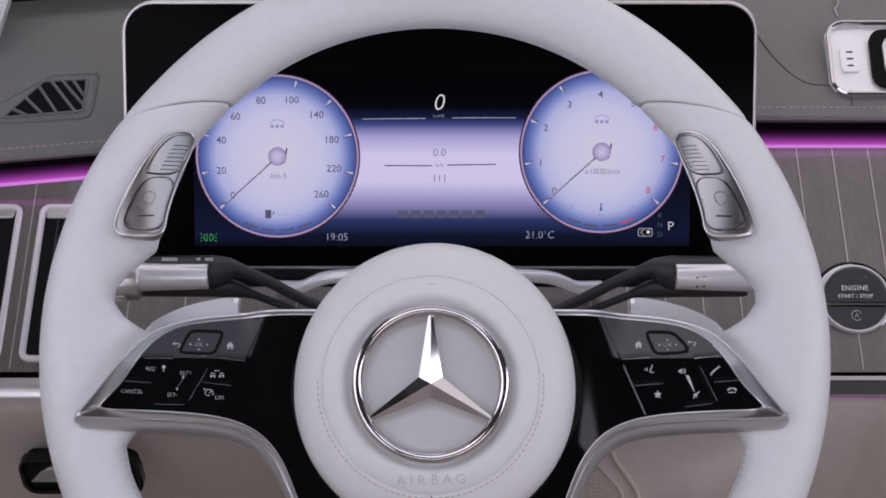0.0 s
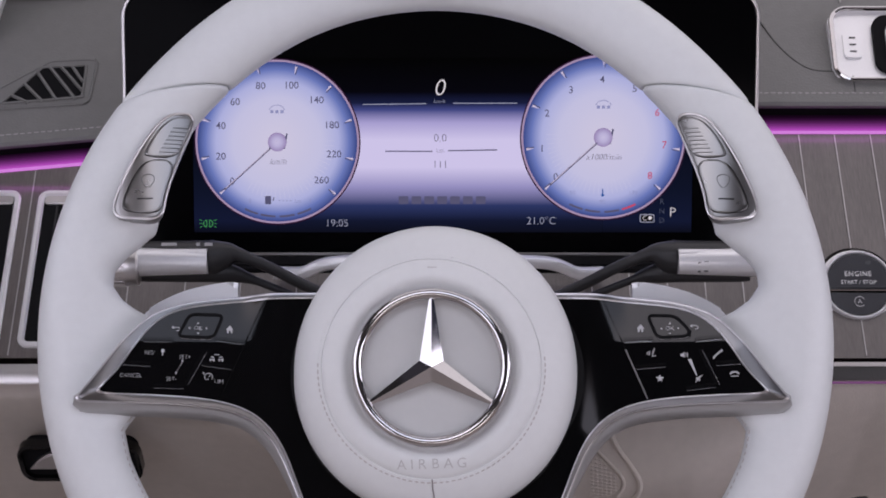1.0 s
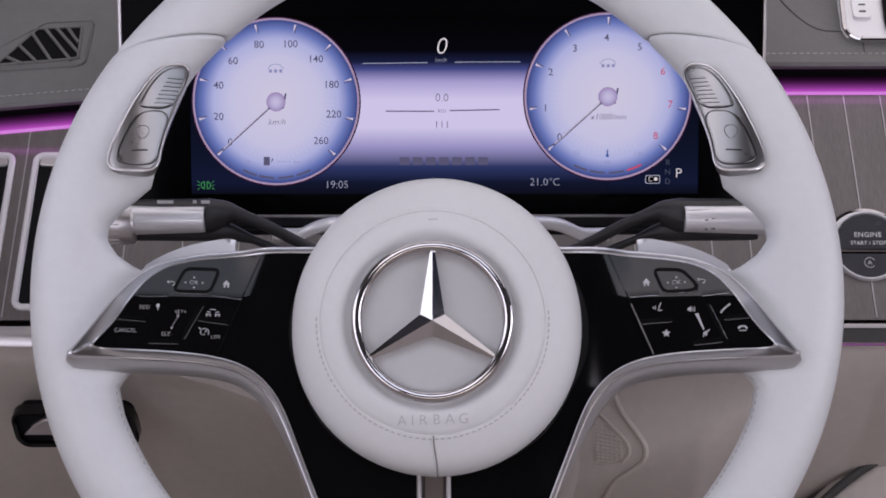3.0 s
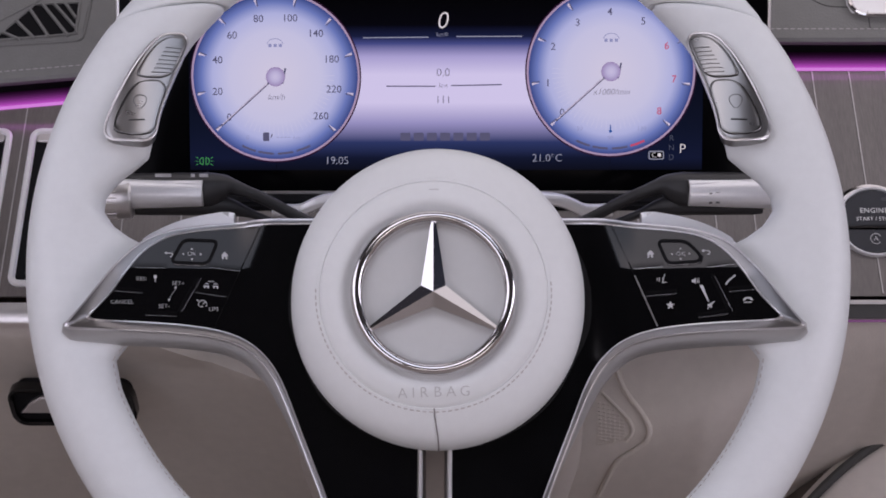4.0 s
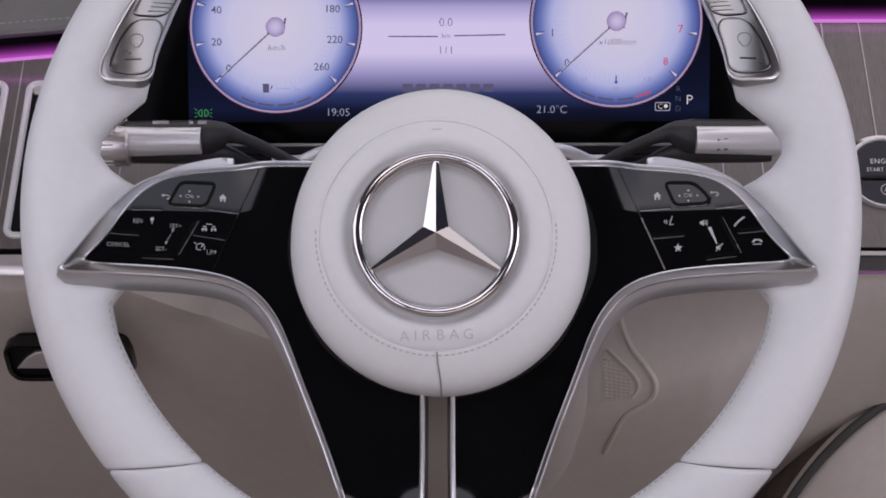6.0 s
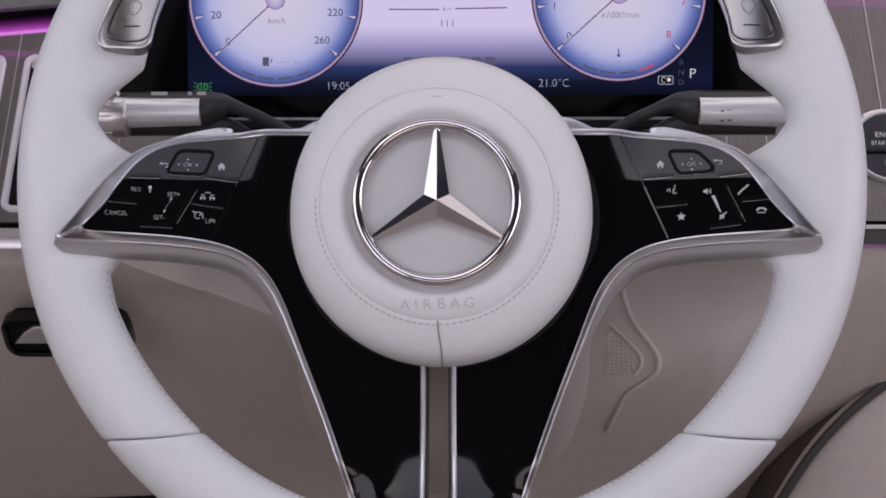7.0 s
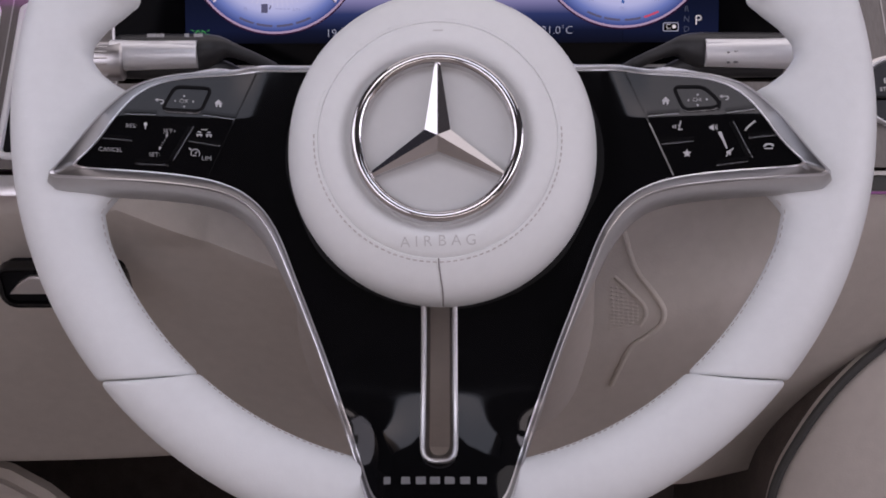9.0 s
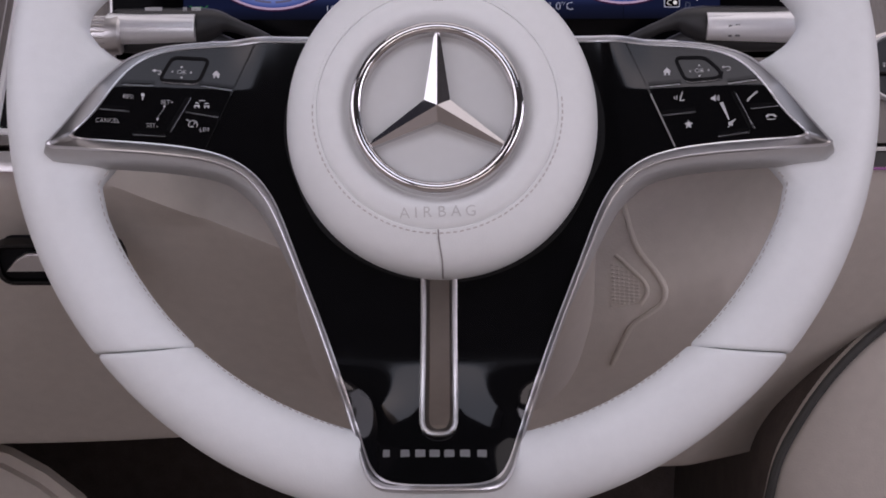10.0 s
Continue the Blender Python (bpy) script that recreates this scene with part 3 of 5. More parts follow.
def switch_pod(side):
    def shaped(pts, low, high, bevel):
        loop = [(side * (x - 137) * MM + (0.0004 if side > 0 else -0.0006), (y - 98) * MM) for x, y in softened(pts, 3)]
        return patch(loop, lambda x, y: high - 11.0 * (x + side * 0.004) ** 2, low, edge=bevel)

    at = Matrix.Translation((side * 137 * MM, 98.8 * MM, -14.6 * MM)) @ pose(0, 0, 0, -5, side * -10)
    pod = part("switch_pod", shaped(SW_OUT, -0.012, 0.0006, 0.0007), M_SILVER, wheel, "brushed silver rocker switch in the rim", at=at)
    def edge_line(loop, h):
        flat = [(side * (x - 137) * MM + (0.0004 if side > 0 else -0.0006), (y - 98) * MM) for x, y in softened(loop, 3)]
        return [(x, y, h - 11.0 * (x + side * 0.004) ** 2) for x, y in flat]

    lip = edge_line(SW_OUT, 0.0004)
    part("pod_lip", sweep(lip, ring(0.0007, 8), closed=True), M_SATIN, pod, "bright raised lip")
    roll = part("roller", shaped(SW_ROLL, 0.0, 0.0017, 0.0005), M_SILVER, pod)
    part("button", shaped(SW_BTN, 0.0, 0.0014, 0.0005), M_SILVER, pod)
    for loop in (SW_ROLL, SW_BTN):
        part("gap_line", sweep(edge_line(loop, 0.0009), ring(0.00028, 6), closed=True), M_BLACK, pod)
    for k in range(7):
        y = 119.0 - 2.1 * k
        x0, x1 = 121.4 + 0.35 * (119 - y), 130.4 + 0.52 * (119 - y)
        pts = [(side * (q - 137) * MM, (y - 98) * MM) for q in np.linspace(x0 + 1.5, x1, 6)]
        part("ridge", sweep([(q, r, 0.0018 - 11.0 * (q + side * 0.004) ** 2) for q, r in pts], ring(0.0005, 6)), M_SILVER, pod)
    pts = [(side * (q - 137) * MM, (82.5 - 98) * MM) for q in np.linspace(139.5, 147.0, 5)]
    part("mark", sweep([(q, r, 0.0015 - 11.0 * (q + side * 0.004) ** 2) for q, r in pts], ring(0.0004, 5)), M_BLACK, pod)
    pts = [(side * (142 - 137 + 2.9 * math.sin(q) * (1 - 0.35 * math.cos(q))) * MM, (91.5 - 98 - 3.4 * math.cos(q)) * MM) for q in np.linspace(0.15, 6.13, 22)]
    part("mark", sweep([(q, r, 0.0014 - 11.0 * (q + side * 0.004) ** 2) for q, r in pts], ring(0.00025, 4)), M_DIM_INK, pod)
    return pod


switch_pod(-1)
switch_pod(1)


# Shift paddles behind the spokes.
def paddle(side):
    pts = [(101.0, 44.6), (103, 45.2), (118, 42.8), (132, 38.6), (145, 31.5), (149.5, 25), (140, 20), (104, 24)]
    loop = [(side * x * 1.03 * MM - 0.0005, (y + 5.2) * MM) for x, y in spline(pts + pts[:1], 40)[:-1]]
    return part("paddle", prism(loop if side > 0 else loop[::-1], -0.089, -0.080, 0.0026, 4), M_GRIP, wheel, "pale satin shift paddle behind the spoke")


paddle(-1)
paddle(1)


# Touch buttons on the spokes. Their places lie on the sloping face.
def face_at(side, u, v):
    """Lays a mark that was placed on a level face on the sloping one."""
    a = abs(u - SPOKE_U)
    vv = v
    for _ in range(3):
        vv = v + 0.22 * (-20 - spoke_w(a, vv))
    w = spoke_w(a, vv)
    slope_v = (spoke_w(a, vv + 1) - spoke_w(a, vv - 1)) / 2
    slope_u = side * (spoke_w(a + 1, vv) - spoke_w(a - 1, vv)) / 2
    n = Vector((-slope_u, -slope_v, 1)).normalized()
    x = Vector((1, 0, slope_u)).normalized()
    y = n.cross(x)
    m = Matrix((x, y, n)).transposed().to_4x4()
    return Matrix.Translation((u * MM, vv * MM, w * MM)) @ m


def on_face(side, name, bm, mat, u, v, label=""):
    m = panels[side].matrix_basis.inverted() @ face_at(side, u, v)
    return part(name, bm, mat, panels[side], label, at=m)


def ridge(side, u0, v0, u1, v1, wide=1.5, mat=None):
    u, v = (u0 + u1) / 2, (v0 + v1) / 2
    on_face(side, "button_ridge", bar((u0 - u) * MM, (v0 - v) * MM, (u1 - u) * MM, (v1 - v) * MM, wide * MM, -0.0004, 0.0009, 0.0004), mat or M_RIDGE, u, v)


def words(side, text, u, v, size=2.75):
    lettering("button_lettering", text, size * MM, M_ICON, panels[side], face_at(side, u, v) @ pose(0, 0, 0.0002), 0.00008, thin=0.018)


def icon(side, kind, u, v):
    """Small printed marks on the buttons."""
    bm = bmesh.new()
    lo, hi = 0.0001, 0.0003

    def poly(*pts):
        add(bm, prism([(x * MM, y * MM) for x, y in pts], lo, hi))

    def line(x0, y0, x1, y1, w=0.45):
        add(bm, bar(x0 * MM, y0 * MM, x1 * MM, y1 * MM, w * MM, lo, hi))

    if kind == "home":
        poly((-2.2, 0), (0, 2.4), (2.2, 0), (1.5, 0), (1.5, -2), (0.5, -2), (0.5, -0.6), (-0.5, -0.6), (-0.5, -2), (-1.5, -2), (-1.5, 0))
    elif kind == "back":
        line(-2, 0.8, 1.2, 0.8)
        line(1.2, 0.8, 1.9, -0.2)
        line(1.9, -0.2, 1.2, -1.2)
        line(1.2, -1.2, 0.2, -1.2)
        poly((-2.8, 0.8), (-1.4, 1.8), (-1.4, -0.2))
    elif kind == "arrows":
        for x, y in ((4.4, 0), (-4.4, 0)):
            s = 1 if x > 0 else -1
            poly((x, 0.7), (x + 1.1 * s, 0), (x, -0.7))
        poly((-0.7, 2.6), (0.7, 2.6), (0, 3.7))
        poly((-0.7, -2.6), (0, -3.7), (0.7, -2.6))
    elif kind == "star":
        poly(*[((2.5 if k % 2 == 0 else 1.05) * math.cos(math.pi / 2 + k * math.pi / 5), (2.5 if k % 2 == 0 else 1.05) * math.sin(math.pi / 2 + k * math.pi / 5)) for k in range(10)])
    elif kind == "voice":
        line(0.4, -2.2, 1.8, 2.4)
        line(0.2, 0.0, 1.2, 0.0)
        line(0.4, -2.2, 2.6, -2.0)
        line(-1.2, -1.6, -1.2, 0.6)
        line(-2.4, -1.2, -2.4, 0.2)
    elif kind == "phone":
        for a, b in (((-2.4, -2.2), (-0.8, -0.4)), ((-0.8, -0.4), (1.2, 1.2)), ((1.2, 1.2), (2.6, 2.2))):
            line(*a, *b, 0.9)
        poly((-2.9, -2.6), (-1.9, -2.8), (-1.6, -1.6), (-2.5, -1.3))
        poly((1.3, 1.9), (2.2, 1.2), (3.1, 2.0), (2.4, 2.8))
    elif kind == "hang":
        poly((-2.8, 0.1), (-1.6, 1.3), (1.6, 1.3), (2.8, 0.1), (2.4, -0.6), (1.3, -0.1), (1.2, 0.5), (-1.2, 0.5), (-1.3, -0.1), (-2.4, -0.6))
        line(-2.2, -1.4, 2.2, -1.4, 0.5)
    elif kind == "speaker":
        poly((-2.2, 0.7), (-1.2, 0.7), (0, 1.8), (0, -1.8), (-1.2, -0.7), (-2.2, -0.7))
        line(0.8, 1.0, 0.8, -1.0, 0.4)
        line(1.7, 1.5, 1.7, -1.5, 0.4)
    elif kind == "mute":
        poly((-1.6, 0.7), (-0.6, 0.7), (0.6, 1.7), (0.6, -1.7), (-0.6, -0.7), (-1.6, -0.7))
        line(-1.8, -2.0, 2.0, 2.2, 0.5)
    elif kind == "wedge":
        poly((-2.5, 4.4), (-0.6, 4.6), (2.6, -4.6), (2.0, -4.8))
    elif kind == "cars":
        for s in (-1, 1):
            line(s * 1.0, -0.6, s * 4.0, -0.6, 0.6)
            line(s * 1.4, 0.6, s * 3.4, 0.9, 0.5)
            line(s * 1.2, -1.4, s * 1.9, -1.4, 0.8)
            line(s * 3.1, -1.4, s * 3.8, -1.4, 0.8)
        line(-1.6, 2.1, 1.6, 2.1, 0.4)
    elif kind == "gauge":
        for k in range(7):
            a, b = math.pi * (1.15 - k * 0.19), math.pi * (1.15 - (k + 1) * 0.19)
            line(2.3 * math.cos(a), 2.3 * math.sin(a), 2.3 * math.cos(b), 2.3 * math.sin(b), 0.4)
        line(0, 0, 1.2, 1.2, 0.4)
        line(-3.4, 2.6, -2.2, 1.9, 0.6)
        line(-1.6, -1.2, 0.4, -1.2, 0.4)
    elif kind == "updown":
        poly((0.9, 3.0), (2.3, 3.0), (1.9, 4.6))
        poly((-2.3, -2.8), (-0.9, -2.8), (-1.9, -4.4))
        for k in range(4):
            t = k / 3
            line(-1.2 + 2.4 * t, -1.9 + 3.8 * t, -1.0 + 2.4 * t, -1.5 + 3.8 * t, 0.5)
    elif kind == "lamp":
        poly(*[(1.0 * math.cos(k * math.pi / 4), 1.0 * math.sin(k * math.pi / 4) + 0.6) for k in range(8)])
        line(0, -0.4, 0, -2.2, 0.5)
    bmesh.ops.scale(bm, vec=(0.86, 0.86, 1.0), verts=bm.verts)
    on_face(side, "button_mark", bm, M_ICON, u, v)


M_RIDGE = material("black_ridge_lacquer", (0.004, 0.004, 0.0045), 0.14, spread=0.1, scale=60)
M_RIDGE.node_tree.nodes["Principled BSDF"].inputs["Specular IOR Level"].default_value = 0.25
# Pale metal for the highlights drawn beside the black ridges.
M_GLINT = material("ridge_highlight", (0.24, 0.24, 0.25), 0.25, 0.8, spread=0.05, scale=60)
for args in (("back", -127.4, 19.8), ("arrows", -117.0, 19.8), ("home", -101.8, 18.7), ("updown", -125.4, 1.2), ("cars", -107.7, 4.9), ("gauge", -111.4, -4.2), ("lamp", -133.4, 8.9)):
    icon(-1, *args)
for args in (("home", 101.3, 19.4), ("arrows", 115.4, 19.8), ("back", 127.4, 20.8), ("voice", 106.2, 8.0), ("star", 110.1, -4.7), ("speaker", 122.0, 7.2), ("wedge", 125.7, 1.4), ("mute", 128.6, -4.2), ("phone", 137.8, 8.1), ("hang", 145.6, -1.2)):
    icon(1, *args)
words(-1, "OK", -117.0, 19.8, 3.0)
words(1, "OK", 115.4, 19.8, 3.0)
words(-1, "RES/", -139.6, 8.6)
words(-1, "CANCEL", -148.3, -2.2)
words(-1, "SET+", -122.8, 6.0)
words(-1, "SET-", -129.1, -4.6)
words(-1, "LIM", -106.4, -6.6, 3.0)
RIDGES = {
    -1: ((-143.1, 15.0, -128.3, 15.1), (-109.1, 14.4, -93.8, 12.9), (-154.1, 4.3, -138.5, 3.4), (-115.3, 2.5, -99.9, 0.7), (-138.0, -7.7, -122.7, -7.9), (-122.4, -7.3, -113.6, 8.6)),
    1: ((92.7, 13.9, 107.4, 14.5), (127.0, 15.2, 140.5, 16.4), (98.3, 1.0, 113.5, 1.9), (136.4, 4.0, 152.4, 4.9), (122.2, -8.6, 137.0, -7.2), (129.3, 10.0, 137.2, -6.6)),
}
for side, segs in RIDGES.items():
    for u0, v0, u1, v1 in segs:
        ridge(side, u0, v0, u1, v1, 2.0)
        # The highlight beside each ridge is drawn as a thin pale bar.
        if abs(v1 - v0) < 4:
            ridge(side, u0 + 0.5, v0 - 1.35, u1 - 0.5, v1 - 1.35, 0.42, M_GLINT)
        else:
            ridge(side, u0 + 1.35, v0 - 0.3, u1 + 1.35, v1 - 0.3, 0.42, M_GLINT)


def cornered(pts, r, n=5):
    """A closed outline with its corners rounded off."""
    out = []
    for k, p in enumerate(pts):
        p = Vector(p)
        a, b = ((Vector(q) - p).normalized() * r + p for q in (pts[k - 1], pts[(k + 1) % len(pts)]))
        out += [tuple(a * (1 - t) ** 2 + p * 2 * t * (1 - t) + b * t * t) for t in np.linspace(0, 1, n)]
    return out


def touch_pad(side, corners):
    """The raised, softly cornered field with the four arrows."""
    u, v = (sum(c[k] for c in corners) / len(corners) for k in (0, 1))
    loop = cornered([((a - u) * MM, (b - v) * MM) for a, b in corners], 0.0030)
    field = on_face(side, "touch_pad", sweep([(x, y, 0.0002) for x, y in loop], [(-0.0009, -0.0006), (0.0009, -0.0006), (0.0007, 0.0004), (0.0, 0.0007), (-0.0007, 0.0004)], closed=True), M_DARK, u, v, "dark raised edge of the arrow field")
    low = [(x, y) for x, y in loop if y < -0.0030]
    # Highlight along the lower edge, drawn as a fine pale line.
    part("pad_glint", sweep([(x * 0.97, y - 0.0012, 0.0004) for x, y in sorted(low)], ring(0.00022, 5)), M_GLINT, field)
    return field


touch_pad(-1, [(-127.0, 15.3), (-109.4, 15.0), (-104.8, 26.6), (-121.2, 26.8)])
touch_pad(1, [(109.2, 15.2), (124.8, 15.8), (125.2, 18.6), (118.0, 26.2), (104.4, 26.8)])
# Fine joints beside the button fields.
for k in range(8):
    t0, t1 = k / 8, (k + 1) / 8
    ridge(1, 83.4 + 20.6 * t0, 33.2 - 48 * t0, 83.4 + 20.6 * t1, 33.2 - 48 * t1, 0.7, M_GLOSS if k < 4 else M_SILVER)
    ridge(-1, -85.0 - 20.6 * t0, 33.2 - 48 * t0, -85.0 - 20.6 * t1, 33.2 - 48 * t1, 0.7)


# ---- steering column and stalks ----
column = thing("steering_column", pose(-0.0035, 0.8037, 0.7979, 66), "beige plastic steering column shroud behind the wheel", "steering column")
rows = []
for w, wide, top, low in ((-58, 52, 40, -50), (-70, 60, 44, -58), (-110, 70, 36, -80), (-150, 78, 22, -100), (-185, 80, 14, -118), (-215, 78, 8, -130)):
    row = []
    for k in range(40):
        a = 2 * math.pi * k / 40
        c, s = math.cos(a), math.sin(a)
        row.append((wide * math.copysign(abs(c) ** 0.7, c) * MM, ((top + low) / 2 + (top - low) / 2 * math.copysign(abs(s) ** 0.8, s)) * MM, w * MM))
    rows.append(row)
part("shroud", quads(rows, close_v=True, cap=True), M_SHROUD, column, "beige moulded column shroud")
part("collar", lathe([(44 * MM, -60 * MM), (58 * MM, -60 * MM), (60 * MM, -50 * MM), (56 * MM, -40 * MM), (40 * MM, -38 * MM)], 64, (0, -0.001)), M_BLACK, column, "black collar behind the wheel hub")


def stalk(side, name, label):
    """A curved black arm with a silver grip on its front."""
    root = thing(name, Matrix.Identity(4), label, "stalk")
    x = side
    path = spline([(x * 0.171, 0.941, 0.8105), (x * 0.150, 0.941, 0.8110), (x * 0.129, 0.942, 0.8110), (x * 0.1225, 0.942, 0.8122), (x * 0.1160, 0.943, 0.8130), (x * 0.106, 0.943, 0.8098), (x * 0.095, 0.944, 0.8044), (x * 0.078, 0.945, 0.7948), (x * 0.052, 0.946, 0.782)], 60)
    run = np.abs(path[:, 0])
    part("arm", sweep(path, ring(0.0098, 16, 1.0), up=(0, 1, 0), sizes=np.interp(run, [0.05, 0.107, 0.114, 0.121, 0.126, 0.169, 0.171], [0.30, 0.33, 0.44, 0.82, 1.0, 1.0, 0.88])), M_BLACK, root, "black curved stalk arm")
    low = spline([(x * 0.169, 0.940, 0.8035), (x * 0.145, 0.941, 0.8030), (x * 0.120, 0.942, 0.8022), (x * 0.108, 0.943, 0.7990), (x * 0.090, 0.944, 0.7915), (x * 0.060, 0.945, 0.778)], 40)
    part("lower_arm", sweep(low, ring(0.0056, 12), up=(0, 1, 0), sizes=np.interp(np.abs(low[:, 0]), [0.06, 0.104, 0.118, 0.165, 0.169], [0.36, 0.40, 1, 1, 0.9])), M_BLACK, root, "black lower stalk arm")
    grip = spline([(x * 0.1725, 0.9335, 0.8112), (x * 0.150, 0.9335, 0.8112), (x * 0.1285, 0.9335, 0.8112)], 12)
    part("grip", sweep(grip, ring(0.0066, 20), up=(0, 1, 0), sizes=np.linspace(1.22, 1.0, 12)), M_GRIP, root, "bright satin silver grip")
    part("grip_rib", sweep(grip + np.array([0, -0.0004, 0.0042]), ring(0.0034, 12), up=(0, 1, 0)), M_GRIP, root)
    return root


left_stalk = stalk(-1, "indicator_stalk", "black indicator stalk with a silver grip and ribbed end knob")
part("knob", sweep([(-0.1655, 0.9325, 0.8085), (-0.1665, 0.9325, 0.8085), (-0.1810, 0.9325, 0.8080), (-0.1825, 0.9325, 0.8080)], ring(0.0100, 24), up=(0, 1, 0), sizes=[0.9, 1, 1, 0.9]), M_SATIN, left_stalk, "silver turning knob")
for k in range(9):
    a = radians(-160 + 18 * k)
    y, z = 0.9325 + 0.0101 * math.sin(a), 0.8083 + 0.0101 * math.cos(a)
    part("rib", sweep([(-0.1808, y, z), (-0.1770, y, z), (-0.1730, y, z)], ring(0.0005, 5), up=(0, 1, 0)), M_SATIN, left_stalk)
right_stalk = stalk(1, "selector_stalk", "black gear selector stalk with a silver grip")
for x, z, w in ((0.1395, 0.8128, 0.0016), (0.1395, 0.8078, 0.0016), (0.1432, 0.8132, 0.0022), (0.1432, 0.8106, 0.0022), (0.1432, 0.8080, 0.0022), (0.1470, 0.8105, 0.0020), (0.1500, 0.8105, 0.0014)):
    part("mark", slab(x - w / 2, x + w / 2, 0.92675, 0.9272, z - 0.0005, z + 0.0005), M_DIM_INK, right_stalk)
for x0, x1 in ((-0.1535, -0.1490), (-0.1488, -0.1450), (-0.1345, -0.1325), (-0.1300, -0.1255)):
    part("mark", slab(x0, x1, 0.9330, 0.9336, 0.8205, 0.8222), M_ICON, left_stalk)


# ---- instrument display ----
LEAN = 80
display = thing("instrument_display", pose(-0.0015, 1.036, 0.85, LEAN), "wide black instrument display with two lit round dials", "display")


def dl(x, z):
    """A place on the display's face from world x and z."""
    return x + 0.0015, (z - 0.85) * 1.0154


H_LOW, H_TOP = dl(0, 0.7893)[1], dl(0, 0.9440)[1]
mid_y, high = (H_LOW + H_TOP) / 2, H_TOP - H_LOW
part("housing", prism(rounded(0.3745, high, 0.017, 8, 0, mid_y), -0.022, -0.0012, 0.0015), M_SCREEN_BLACK, display, "black glass display housing")
edge = [(x, y, -0.0022) for x, y in rounded(0.3760, high + 0.0014, 0.0177, 10, 0, mid_y)]
part("trim_frame", sweep(edge, [(-0.0012, -0.018), (0.0012, -0.018), (0.0013, 0.0006), (0.0006, 0.0014), (-0.0006, 0.0014), (-0.0012, 0.0006)], closed=True), M_SATIN, display, "thin silver frame round the display")

PALE = (0.57, 0.565, 0.80)
S_LOW, S_TOP = dl(0, 0.8015)[1], dl(0, 0.9040)[1]
span = S_TOP - S_LOW


def sf(z):
    return (dl(0, z)[1] - S_LOW) / span


centre_stops = [(0.0, (0.003, 0.004, 0.010)), (sf(0.8085), (0.005, 0.008, 0.026)), (sf(0.8175), (0.022, 0.036, 0.12)), (sf(0.8285), (0.28, 0.28, 0.52)), (sf(0.840), PALE), (sf(0.856), PALE), (sf(0.866), (0.36, 0.35, 0.62)), (sf(0.8735), (0.05, 0.065, 0.22)), (sf(0.8775), (0.008, 0.012, 0.045)), (sf(0.884), (0.001, 0.001, 0.003)), (1.0, (0.0, 0.0, 0.0))]
side_stops = [(0.0, (0.003, 0.004, 0.010)), (sf(0.8085), (0.006, 0.010, 0.035)), (sf(0.826), (0.004, 0.007, 0.022)), (sf(0.86), (0.002, 0.003, 0.008)), (1.0, (0.0, 0.0, 0.0))]
x0, x1 = dl(-0.0987, 0)[0], dl(0.0954, 0)[0]
centre = part("screen_field", prism([(x0, S_LOW), (x1, S_LOW), (x1, S_TOP), (x0, S_TOP)], -0.0011, -0.0006), gradient_glow("lit_centre_field", centre_stops, "Y", S_LOW, S_TOP, 1.15), display, "lit lilac and navy centre field")
for a, b in ((-0.1490, -0.0989), (0.0956, 0.1488)):
    x0, x1 = dl(a, 0)[0], dl(b, 0)[0]
    part("screen_field", prism([(x0, S_LOW), (x1, S_LOW), (x1, S_TOP), (x0, S_TOP)], -0.0011, -0.0006), gradient_glow("dim_side_field", side_stops, "Y", S_LOW, S_TOP, 1.0), display, "dim navy side field")

M_DIAL = gradient_glow("lit_dial_face", [(0.0, (0.57, 0.58, 0.72)), (0.55, (0.50, 0.535, 0.73)), (0.76, (0.38, 0.435, 0.70)), (0.89, (0.13, 0.19, 0.47)), (1.0, (0.026, 0.05, 0.20))], "R", 0.0, 0.0480, 1.15)
M_DIAL_RING = glow("violet_ring", (0.40, 0.31, 0.47), 1.0)
M_DIAL_RIM = glow("dark_wine_ring", (0.035, 0.012, 0.04), 0.8)
M_INK = glow("dark_blue_print", (0.11, 0.115, 0.21), 0.9)
M_RED_INK = glow("red_print", (0.62, 0.09, 0.18), 0.9)
M_FAINT = glow("faint_blue_print", (0.30, 0.34, 0.60), 0.9)
M_RAY = glow("fine_pale_rays", (0.62, 0.66, 0.90), 0.95)
M_TICK = glow("pale_tick", (0.66, 0.62, 0.80), 0.95)
M_HUB = gradient_glow("lit_needle_hub", [(0.0, (0.66, 0.66, 0.88)), (0.5, (0.50, 0.49, 0.74)), (0.84, (0.36, 0.31, 0.55)), (1.0, (0.20, 0.14, 0.28))], "R", 0.0, 0.0062, 1.0)
M_GREEN = glow("green_lamp", (0.04, 0.30, 0.09), 0.9)


def ink(parent, text, x, y, size, mat, shear=0.0, h=0.0006):
    lettering("lettering", text, size, mat, parent, pose(x, y, h), 0.00005, shear, thin=0.014)


